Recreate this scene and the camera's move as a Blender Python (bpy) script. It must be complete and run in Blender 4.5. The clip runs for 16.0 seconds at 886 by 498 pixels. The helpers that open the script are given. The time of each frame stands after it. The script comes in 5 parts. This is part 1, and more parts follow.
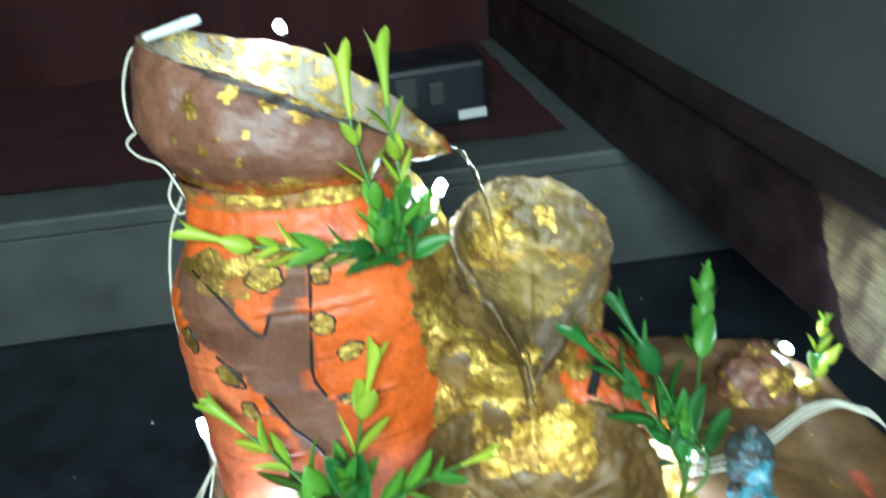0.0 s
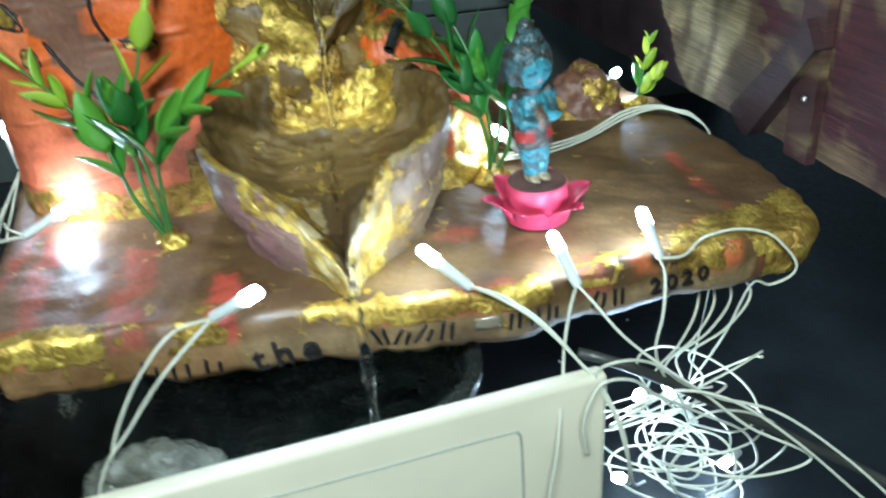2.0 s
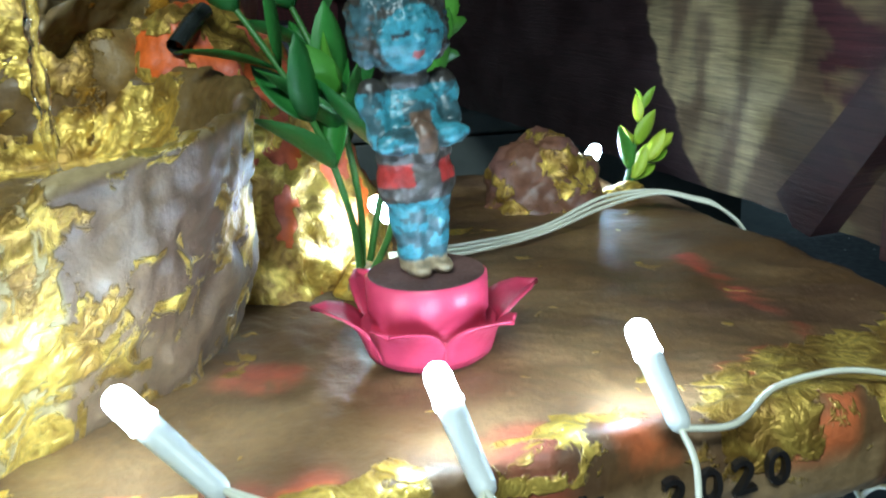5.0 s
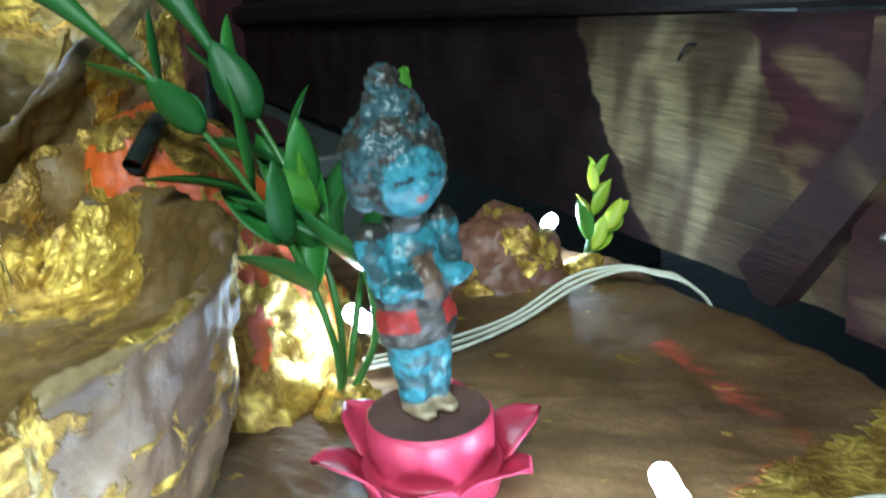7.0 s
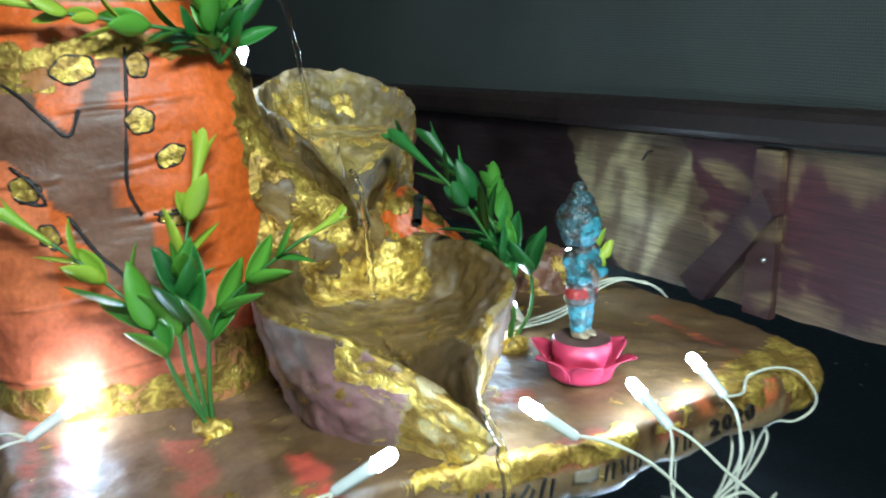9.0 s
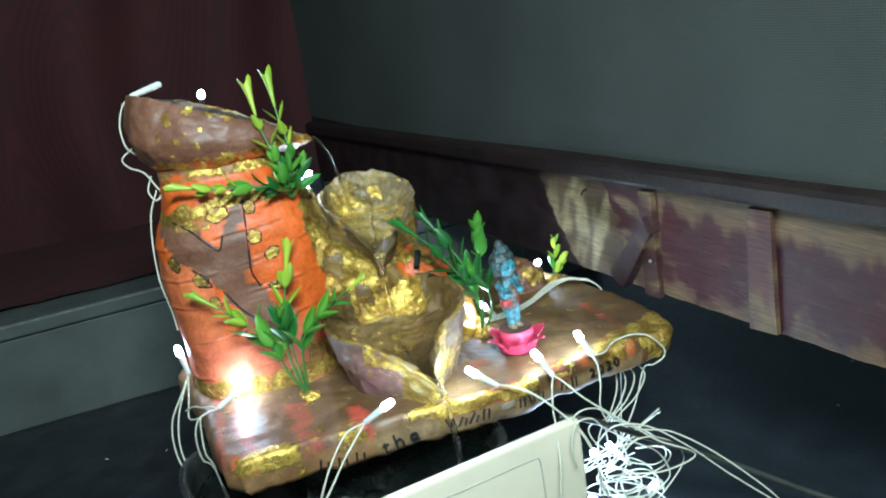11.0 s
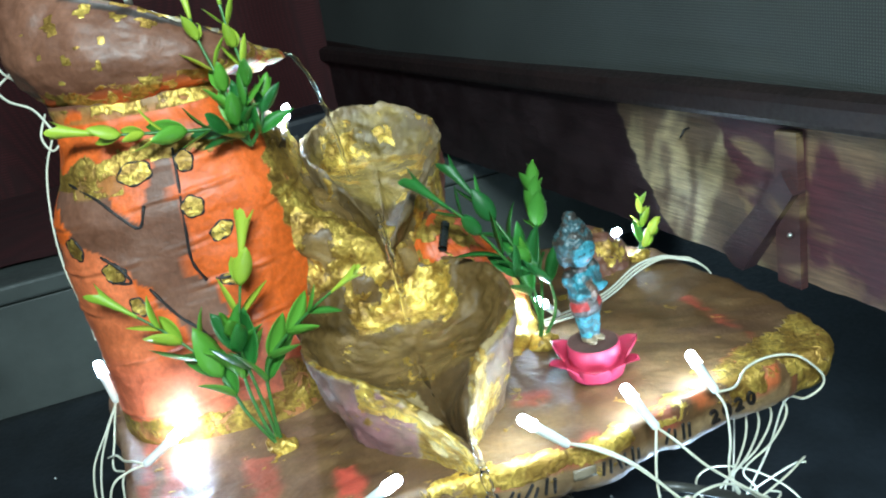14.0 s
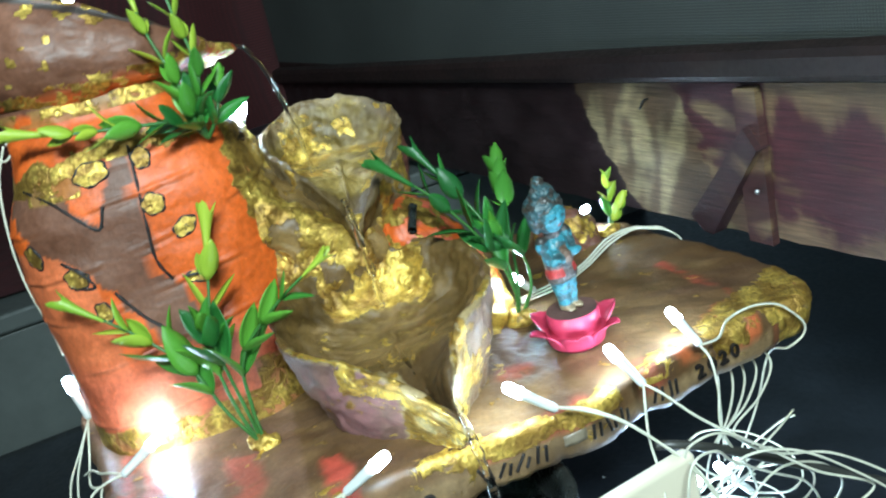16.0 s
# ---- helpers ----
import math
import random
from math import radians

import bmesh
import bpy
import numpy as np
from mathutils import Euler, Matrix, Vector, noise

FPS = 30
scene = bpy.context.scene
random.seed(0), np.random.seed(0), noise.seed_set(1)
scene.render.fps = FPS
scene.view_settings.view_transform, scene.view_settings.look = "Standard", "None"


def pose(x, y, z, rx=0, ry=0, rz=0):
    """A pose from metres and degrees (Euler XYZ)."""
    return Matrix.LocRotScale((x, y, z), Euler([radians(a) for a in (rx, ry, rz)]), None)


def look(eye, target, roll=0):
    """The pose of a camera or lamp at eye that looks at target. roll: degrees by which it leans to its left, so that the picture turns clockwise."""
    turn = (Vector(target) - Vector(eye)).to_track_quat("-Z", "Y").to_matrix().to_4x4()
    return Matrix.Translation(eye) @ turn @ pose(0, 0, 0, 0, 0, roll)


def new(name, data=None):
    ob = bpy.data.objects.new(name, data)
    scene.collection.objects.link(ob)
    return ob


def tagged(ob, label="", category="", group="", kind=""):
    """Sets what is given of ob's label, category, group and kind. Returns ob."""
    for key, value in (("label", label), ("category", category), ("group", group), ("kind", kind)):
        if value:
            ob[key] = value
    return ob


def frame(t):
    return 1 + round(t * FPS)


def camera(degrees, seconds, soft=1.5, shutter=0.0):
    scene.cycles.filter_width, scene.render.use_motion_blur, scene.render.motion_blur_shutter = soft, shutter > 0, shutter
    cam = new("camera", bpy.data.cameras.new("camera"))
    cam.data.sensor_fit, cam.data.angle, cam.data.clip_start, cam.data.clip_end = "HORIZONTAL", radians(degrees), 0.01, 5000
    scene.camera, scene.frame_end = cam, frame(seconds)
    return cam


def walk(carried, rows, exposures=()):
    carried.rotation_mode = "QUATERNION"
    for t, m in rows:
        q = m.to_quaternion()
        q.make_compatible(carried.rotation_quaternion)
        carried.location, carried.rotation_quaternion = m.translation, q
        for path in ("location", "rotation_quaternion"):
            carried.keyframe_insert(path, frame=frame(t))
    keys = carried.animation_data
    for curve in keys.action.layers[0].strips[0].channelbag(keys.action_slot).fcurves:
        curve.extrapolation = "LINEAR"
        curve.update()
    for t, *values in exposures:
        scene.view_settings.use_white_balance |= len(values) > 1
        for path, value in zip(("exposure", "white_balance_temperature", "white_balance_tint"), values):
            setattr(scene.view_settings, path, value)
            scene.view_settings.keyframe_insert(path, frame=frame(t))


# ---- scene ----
cam = camera(52.81, 16.0, soft=2.0, shutter=0.4)
PATH = [
    (0, (0.00863, -0.01246, 0.52762), (0.00132, 0.33035, 0.32165), -4.23),
    (0.5, (0.02628, -0.06140, 0.52607), (0.03916, 0.26576, 0.29629), -6.19),
    (1, (0.04029, -0.08690, 0.49871), (0.06384, 0.23485, 0.26223), -9.54),
    (1.5, (0.03819, -0.07181, 0.45581), (0.05839, 0.25878, 0.23152), -7.79),
    (2, (0.06797, -0.08972, 0.38206), (0.07997, 0.25636, 0.18186), -3.92),
    (2.5, (0.09295, -0.08489, 0.32419), (0.10599, 0.28026, 0.16143), -2.42),
    (3, (0.10269, -0.04460, 0.28420), (0.11646, 0.32981, 0.14412), -2.36),
    (3.5, (0.11672, -0.00636, 0.27330), (0.13601, 0.37121, 0.14266), -2.34),
    (4, (0.11945, 0.02681, 0.27565), (0.14021, 0.40647, 0.15143), -2.48),
    (4.5, (0.11548, 0.05153, 0.27030), (0.13595, 0.43275, 0.15091), -2.64),
    (4.7, (0.11570, 0.05875, 0.27341), (0.13348, 0.44007, 0.15393), -2.66),
    (7, (0.09959, 0.08589, 0.30274), (0.16104, 0.46193, 0.18102), -3.57),
    (7.5, (0.08151, 0.07343, 0.32230), (0.16510, 0.44399, 0.19701), -3.38),
    (8, (0.05200, 0.02135, 0.31591), (0.16433, 0.38658, 0.19763), -3.79),
    (8.5, (-0.00273, -0.01703, 0.32901), (0.12185, 0.34690, 0.21931), -2.05),
    (9, (-0.05981, -0.07268, 0.35812), (0.07375, 0.28883, 0.25103), -0.48),
    (9.2, (-0.06333, -0.10353, 0.36342), (0.06844, 0.25854, 0.25598), 0.41),
    (11.3, (-0.02558, -0.35037, 0.48567), (0.04056, 0.02430, 0.36219), -10.86),
    (11.5, (-0.00865, -0.29513, 0.47254), (0.05839, 0.07832, 0.34590), -12.25),
    (12, (-0.01067, -0.19300, 0.44187), (0.05335, 0.17529, 0.29952), -13.03),
    (12.5, (-0.00061, -0.13775, 0.42520), (0.05423, 0.22856, 0.27417), -12.22),
    (13, (0.00357, -0.11692, 0.41953), (0.05370, 0.24961, 0.26741), -10.87),
    (13.5, (0.00355, -0.12468, 0.42650), (0.05205, 0.24441, 0.28014), -10.53),
    (14, (0.00769, -0.12657, 0.42768), (0.05677, 0.24308, 0.28294), -10.50),
    (14.5, (0.00647, -0.12157, 0.41908), (0.05605, 0.24831, 0.27510), -10.44),
    (15, (0.00241, -0.12160, 0.40592), (0.05206, 0.24850, 0.26253), -10.40),
    (15.5, (0.00581, -0.12343, 0.40147), (0.05687, 0.24734, 0.26033), -10.51),
    (16, (0.00119, -0.12780, 0.40292), (0.06715, 0.24274, 0.26746), -14.39),
]
walk(cam, [(t, look(eye, target, roll)) for t, eye, target, roll in PATH], [(0, 1.05), (0.5, 0.92), (1.5, 0.68), (3, 0.40), (4.7, 0.26), (7.0, 0.38), (7.5, 0.76), (8, 0.60), (9, 0.58), (12, 0.88), (16, 0.85)])

# ---- light ----
world = bpy.data.worlds.new("room_light")
scene.world = world
world.use_nodes = True
world.node_tree.nodes["Background"].inputs[0].default_value = (0.50, 0.80, 1.0, 1)
world.node_tree.nodes["Background"].inputs[1].default_value = 0.15
LED_POWER = 205.0
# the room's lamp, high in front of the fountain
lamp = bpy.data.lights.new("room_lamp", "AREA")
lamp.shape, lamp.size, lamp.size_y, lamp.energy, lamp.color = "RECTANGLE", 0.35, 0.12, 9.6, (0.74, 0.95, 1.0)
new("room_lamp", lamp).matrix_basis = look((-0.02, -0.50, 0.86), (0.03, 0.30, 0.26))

# ---- materials ----


def mat(name):
    m = bpy.data.materials.new(name)
    m.use_nodes = True
    nt = m.node_tree
    b = nt.nodes["Principled BSDF"]
    return m, nt, b


def node(nt, kind, **kw):
    n = nt.nodes.new(kind)
    for k, v in kw.items():
        n.inputs[k].default_value = v
    return n


def noise_tex(nt, scale, detail=4.0, rough=0.55, dist=0.0):
    tc = nt.nodes.new("ShaderNodeTexCoord")
    n = node(nt, "ShaderNodeTexNoise", Scale=scale, Detail=detail, Roughness=rough, Distortion=dist)
    nt.links.new(tc.outputs["Object"], n.inputs["Vector"])
    return n


def ramp(nt, src, a, b, ca, cb):
    r = nt.nodes.new("ShaderNodeValToRGB")
    r.color_ramp.elements[0].position, r.color_ramp.elements[1].position = a, b
    r.color_ramp.elements[0].color, r.color_ramp.elements[1].color = (*ca, 1), (*cb, 1)
    nt.links.new(src, r.inputs[0])
    return r


def mixc(nt, fac, a, b, mode="MIX"):
    m = nt.nodes.new("ShaderNodeMix")
    m.data_type, m.blend_type = "RGBA", mode
    for v, k in ((fac, 0), (a, 6), (b, 7)):
        if isinstance(v, (int, float)):
            m.inputs[k].default_value = v
        elif isinstance(v, tuple):
            m.inputs[k].default_value = (*v, 1)
        else:
            nt.links.new(v, m.inputs[k])
    return m.outputs[2]


def mth(nt, op, a, b=0.0, c=0.0):
    m = nt.nodes.new("ShaderNodeMath")
    m.operation = op
    for k, v in enumerate((a, b, c)):
        if isinstance(v, (int, float)):
            m.inputs[k].default_value = v
        else:
            nt.links.new(v, m.inputs[k])
    return m.outputs[0]


def bump(nt, b, height, strength, dist):
    n = node(nt, "ShaderNodeBump", Strength=strength, Distance=dist)
    nt.links.new(height, n.inputs["Height"])
    nt.links.new(n.outputs[0], b.inputs["Normal"])
    return n


def plain(name, color, rough=0.5, metal=0.0, vary=0.15, scale=60.0, bump_d=0.0003, bump_s=0.4):
    m, nt, b = mat(name)
    n = noise_tex(nt, scale)
    lo = tuple(c * (1 - vary) for c in color)
    hi = tuple(min(1, c * (1 + vary)) for c in color)
    r = ramp(nt, n.outputs[0], 0.3, 0.7, lo, hi)
    nt.links.new(r.outputs[0], b.inputs["Base Color"])
    fine = noise_tex(nt, scale * 9, 3)
    rr = ramp(nt, fine.outputs[0], 0.3, 0.7, (rough * 0.8,) * 3, (min(1, rough * 1.2),) * 3)
    nt.links.new(rr.outputs[0], b.inputs["Roughness"])
    b.inputs["Metallic"].default_value = metal
    if bump_s:
        bump(nt, b, fine.outputs[0], bump_s, bump_d)
    return m


def painted_clay():
    """Varnished painted clay with gold leaf: colour in the paint layer, leaf in its alpha."""
    m, nt, b = mat("painted_clay")
    at = nt.nodes.new("ShaderNodeVertexColor")
    at.layer_name = "paint"
    coarse, fine = noise_tex(nt, 45, 5, 0.6), noise_tex(nt, 420, 4, 0.6)
    crumple = noise_tex(nt, 210, 4, 0.55, 1.4)
    ridge = noise_tex(nt, 125, 3, 0.5, 0.9)
    ridge.noise_type = "RIDGED_MULTIFRACTAL"
    wrinkle = ramp(nt, ridge.outputs[0], 0.2, 1.6, (0, 0, 0), (1, 1, 1))
    flakes = noise_tex(nt, 110, 5, 0.62, 0.8)
    tarnish = noise_tex(nt, 52, 4, 0.55, 0.9)
    dirt = ramp(nt, coarse.outputs[0], 0.25, 0.75, (0.62, 0.6, 0.58), (1.2, 1.2, 1.2))
    speck = ramp(nt, fine.outputs[0], 0.3, 0.7, (0.78, 0.76, 0.74), (1.12, 1.12, 1.12))
    col = mixc(nt, 1.0, mixc(nt, 1.0, at.outputs[0], dirt.outputs[0], "MULTIPLY"), speck.outputs[0], "MULTIPLY")
    # leaf breaks up at its edge into flakes
    edge = mth(nt, "ADD", at.outputs[1], mth(nt, "MULTIPLY", mth(nt, "SUBTRACT", flakes.outputs[0], 0.5), 1.7))
    leaf = ramp(nt, edge, 0.46, 0.54, (0, 0, 0), (1, 1, 1)).outputs[0]
    # foil colour follows the crumple height: dark folds and bright crests painted in
    gold = ramp(nt, crumple.outputs[0], 0.34, 0.62, (0.42, 0.25, 0.045), (0.90, 0.64, 0.14))
    bronze = ramp(nt, crumple.outputs[0], 0.34, 0.66, (0.20, 0.105, 0.022), (0.46, 0.27, 0.055))
    worn = ramp(nt, tarnish.outputs[0], 0.44, 0.60, (0, 0, 0), (1, 1, 1)).outputs[0]
    foil = mixc(nt, worn, bronze.outputs[0], gold.outputs[0])
    nt.links.new(mixc(nt, leaf, col, foil), b.inputs["Base Color"])
    nt.links.new(mth(nt, "MULTIPLY", leaf, 0.66), b.inputs["Metallic"])
    r = ramp(nt, coarse.outputs[0], 0.3, 0.7, (0.43,) * 3, (0.64,) * 3)
    nt.links.new(mixc(nt, leaf, r.outputs[0], mixc(nt, worn, (0.44, 0.44, 0.44), (0.33, 0.33, 0.33))), b.inputs["Roughness"])
    hgt = mth(nt, "ADD", mth(nt, "MULTIPLY", fine.outputs[0], 0.16), mth(nt, "MULTIPLY", coarse.outputs[0], 0.5))
    foil_h = mth(nt, "ADD", mth(nt, "MULTIPLY", crumple.outputs[0], 0.7), mth(nt, "MULTIPLY", wrinkle.outputs[0], 0.9))
    hgt = mth(nt, "ADD", hgt, mth(nt, "MULTIPLY", foil_h, leaf))
    bump(nt, b, hgt, 0.8, 0.0024)
    b.inputs["Coat Weight"].default_value = 0.09
    b.inputs["Coat Roughness"].default_value = 0.30
    return m


def wood_paint():
    """Old board: maroon paint worn off to raw pale wood, by the paint layer's alpha."""
    m, nt, b = mat("worn_painted_wood")
    at = nt.nodes.new("ShaderNodeVertexColor")
    at.layer_name = "paint"
    tc = nt.nodes.new("ShaderNodeTexCoord")
    mp = nt.nodes.new("ShaderNodeMapping")
    mp.inputs["Scale"].default_value = (6, 6, 120)
    nt.links.new(tc.outputs["Object"], mp.inputs["Vector"])
    g = node(nt, "ShaderNodeTexNoise", Scale=6, Detail=7, Roughness=0.65, Distortion=0.4)
    nt.links.new(mp.outputs[0], g.inputs["Vector"])
    st = noise_tex(nt, 28, 5)
    gr = ramp(nt, g.outputs[0], 0.30, 0.70, (0.42, 0.38, 0.36), (1.3, 1.3, 1.28))
    sr = ramp(nt, st.outputs[0], 0.3, 0.7, (0.6, 0.6, 0.62), (1.15, 1.15, 1.15))
    col = mixc(nt, 1.0, mixc(nt, 1.0, at.outputs[0], gr.outputs[0], "MULTIPLY"), sr.outputs[0], "MULTIPLY")
    nt.links.new(col, b.inputs["Base Color"])
    rr = ramp(nt, st.outputs[0], 0.3, 0.7, (0.42,) * 3, (0.7,) * 3)
    nt.links.new(rr.outputs[0], b.inputs["Roughness"])
    bump(nt, b, g.outputs[0], 0.5, 0.0012)
    return m


def leaf_mat(name, a, b_):
    m, nt, b = mat(name)
    oi = nt.nodes.new("ShaderNodeObjectInfo")
    n = noise_tex(nt, 90, 3)
    f = mth(nt, "ADD", mth(nt, "MULTIPLY", oi.outputs["Random"], 0.6), mth(nt, "MULTIPLY", n.outputs[0], 0.5))
    r = ramp(nt, f, 0.15, 0.85, a, b_)
    nt.links.new(r.outputs[0], b.inputs["Base Color"])
    b.inputs["Roughness"].default_value = 0.32
    b.inputs["Subsurface Weight"].default_value = 0.0
    b.inputs["Transmission Weight"].default_value = 0.0
    bump(nt, b, noise_tex(nt, 700, 2).outputs[0], 0.25, 0.0003)
    return m


def led_mat(power):
    m, nt, b = mat("lit_led_lens")
    b.inputs["Base Color"].default_value = (0.9, 0.95, 1, 1)
    b.inputs["Emission Color"].default_value = (0.52, 0.76, 1.0, 1)
    b.inputs["Emission Strength"].default_value = power
    return m


def water_mat():
    m, nt, b = mat("water")
    b.inputs["Base Color"].default_value = (0.97, 0.98, 0.97, 1)
    b.inputs["Roughness"].default_value = 0.03
    b.inputs["IOR"].default_value = 1.33
    b.inputs["Transmission Weight"].default_value = 1.0
    bump(nt, b, noise_tex(nt, 160, 3, 0.5, 1.2).outputs[0], 0.35, 0.002)
    return m


def cloth_mat(name, color, weave):
    m, nt, b = mat(name)
    tc = nt.nodes.new("ShaderNodeTexCoord")
    w1 = node(nt, "ShaderNodeTexWave", Scale=weave, Distortion=0.6, Detail=2)
    w2 = node(nt, "ShaderNodeTexWave", Scale=weave, Distortion=0.6, Detail=2)
    w1.bands_direction, w2.bands_direction = "Y", "Z"
    for w in (w1, w2):
        nt.links.new(tc.outputs["Object"], w.inputs["Vector"])
    h = mth(nt, "MULTIPLY", w1.outputs[1], w2.outputs[1])
    big = noise_tex(nt, 7, 5)
    r = ramp(nt, big.outputs[0], 0.3, 0.7, tuple(c * 0.6 for c in color), tuple(c * 1.25 for c in color))
    nt.links.new(mixc(nt, 0.5, r.outputs[0], mixc(nt, h, tuple(c * 0.4 for c in color), tuple(c * 1.7 for c in color))), b.inputs["Base Color"])
    b.inputs["Roughness"].default_value = 0.85
    bump(nt, b, h, 0.35, 0.0008)
    return m


M_CLAY = painted_clay()
M_WOOD = wood_paint()
M_RAIL = plain("dark_varnished_rail", (0.013, 0.006, 0.005), 0.55, 0, 0.4, 30)
M_NET = cloth_mat("grey_green_net", (0.046, 0.052, 0.046), 190)
M_RED = cloth_mat("dark_red_cloth", (0.042, 0.003, 0.004), 90)
M_BLACK = plain("black_sheet", (0.010, 0.013, 0.017), 0.42, 0, 0.5, 25, 0.0006, 0.5)
M_FLOOR = plain("grey_stone_floor", (0.20, 0.23, 0.22), 0.5, 0, 0.25, 12, 0.0004, 0.3)
M_STEP = plain("grey_step_stone", (0.064, 0.074, 0.068), 0.6, 0, 0.25, 14, 0.0004, 0.3)
M_WHITE = plain("cream_white_plastic", (0.70, 0.635, 0.49), 0.42, 0, 0.06, 22, 0.0002, 0.2)
M_LINE = plain("moulded_line", (0.36, 0.37, 0.31), 0.6, 0, 0.1, 40)
M_BASIN = plain("black_plastic", (0.022, 0.025, 0.023), 0.25, 0, 0.4, 40, 0.0004, 0.3)
M_HUSK = plain("white_husk_plastic", (0.62, 0.66, 0.64), 0.4, 0, 0.05, 90)
M_WIRE = plain("cream_wire", (0.62, 0.62, 0.50), 0.42, 0, 0.1, 90)
M_LED = led_mat(LED_POWER)
M_CLEAR = plain("clear_lens", (0.7, 0.75, 0.75), 0.1, 0, 0.05, 90)
M_CLEAR_TAPE = plain("cloudy_tape", (0.20, 0.165, 0.115), 0.15, 0, 0.15, 120)
M_CABLE = plain("grey_cable", (0.040, 0.041, 0.036), 0.4, 0, 0.2, 60)
M_PINK = plain("pink_plastic", (0.50, 0.038, 0.085), 0.42, 0, 0.12, 70)
M_DUST = plain("dusty_brown_top", (0.14, 0.07, 0.06), 0.7, 0, 0.3, 130)
M_INK = plain("black_ink", (0.012, 0.010, 0.010), 0.45, 0, 0.3, 300)
M_LEAF_D = leaf_mat("deep_green_leaf", (0.010, 0.085, 0.022), (0.03, 0.19, 0.03))
M_LEAF_M = leaf_mat("green_leaf", (0.03, 0.17, 0.025), (0.11, 0.33, 0.035))
M_LEAF_Y = leaf_mat("yellow_green_leaf", (0.16, 0.34, 0.03), (0.42, 0.52, 0.05))
M_STEM = plain("green_plastic_stem", (0.04, 0.15, 0.03), 0.4, 0, 0.2, 90)
M_WATER = water_mat()
M_BAG = plain("dusty_clear_plastic", (0.11, 0.11, 0.09), 0.25, 0, 0.4, 50, 0.0015, 0.8)
M_STEEL = plain("screw_steel", (0.5, 0.5, 0.5), 0.35, 1, 0.1, 200)

# ---- mesh helpers ----


def part(name, bm, material, parent=None, label="", smooth=True):
    me = bpy.data.meshes.new(name)
    bm.to_mesh(me)
    bm.free()
    if smooth:
        for p in me.polygons:
            p.use_smooth = True
    if material:
        me.materials.append(material)
    ob = new(name, me)
    if parent:
        ob.parent = parent
        ob.matrix_parent_inverse = parent.matrix_basis.inverted()
    return tagged(ob, label)


def thing(name, at, label, category, group="", kind=""):
    e = new(name)
    e.empty_display_size = 0.01
    e.matrix_basis = Matrix.Translation(at)
    return tagged(e, label, category, group, kind)


def loft(rings, closed=True, cap_start=False, cap_end=False):
    bm = bmesh.new()
    rows = [[bm.verts.new(p) for p in r] for r in rings]
    k = len(rows[0])
    for a, b in zip(rows, rows[1:]):
        for i in range(k if closed else k - 1):
            j = (i + 1) % k
            bm.faces.new((a[i], a[j], b[j], b[i]))
    for row, do in ((rows[0], cap_start), (rows[-1], cap_end)):
        if do:
            c = bm.verts.new(sum((v.co for v in row), Vector()) / k)
            for i in range(k):
                bm.faces.new((row[i], row[(i + 1) % k], c))
    bmesh.ops.recalc_face_normals(bm, faces=bm.faces)
    return bm


def rough_up(bm, layers, keep=None):
    """Push the surface along its normals by layers of noise (scale, height)."""
    bm.normal_update()
    moves = []
    for v in bm.verts:
        d = sum(h * noise.fractal(v.co * sc, 1.0, 2.0, 4) for sc, h in layers)
        moves.append(v.normal * d * (keep(v.co) if keep else 1))
    for v, m in zip(bm.verts, moves):
        v.co += m


def paint(ob, fn, outer=None):
    """Fill the paint layer from fn(place) -> r, g, b, leaf; past the first outer vertices lies the inside of a vessel."""
    me = ob.data
    layer = me.color_attributes.new("paint", "FLOAT_COLOR", "POINT")
    vals = []
    for v in me.vertices:
        vals.extend(fn(v.co) if outer is None else fn(v.co, v.index >= outer))
    layer.data.foreach_set("color", vals)
    return ob


def nz(x, y, z, scale, seed=0.0):
    return noise.fractal(Vector((x * scale + seed, y * scale, z * scale)), 1.0, 2.0, 3)


def smooth01(a, b, x):
    t = min(1, max(0, (x - a) / (b - a)))
    return t * t * (3 - 2 * t)


def blend(a, b, t):
    return tuple(p + (q - p) * t for p, q in zip(a, b))


def table(rows, z):
    """Straight-line look-up in rows of (z, values...)."""
    if z <= rows[0][0]:
        return rows[0][1:]
    for a, b in zip(rows, rows[1:]):
        if z <= b[0]:
            t = (z - a[0]) / (b[0] - a[0])
            t = t * t * (3 - 2 * t) * 0.5 + t * 0.5
            return blend(a[1:], b[1:], t)
    return rows[-1][1:]


def box(bm, m, sx, sy, sz, bevel=0.0, seg=2):
    r = bmesh.ops.create_cube(bm, size=1.0, matrix=m @ Matrix.Diagonal((sx, sy, sz, 1)))
    if bevel:
        vs = set(r["verts"])
        es = [e for e in bm.edges if e.verts[0] in vs and e.verts[1] in vs]
        bmesh.ops.bevel(bm, geom=es, offset=bevel, segments=seg, affect="EDGES", profile=0.5)


def tube_path(points, samples=8):
    """A smooth line through the points."""
    P = [Vector(p) for p in points]
    P = [2 * P[0] - P[1]] + P + [2 * P[-1] - P[-2]]
    out = []
    for i in range(1, len(P) - 2):
        for k in range(samples):
            t = k / samples
            a, b, c, d = P[i - 1], P[i], P[i + 1], P[i + 2]
            out.append(0.5 * ((2 * b) + (c - a) * t + (2 * a - 5 * b + 4 * c - d) * t * t + (3 * b - a - 3 * c + d) * t ** 3))
    out.append(P[-2])
    return out


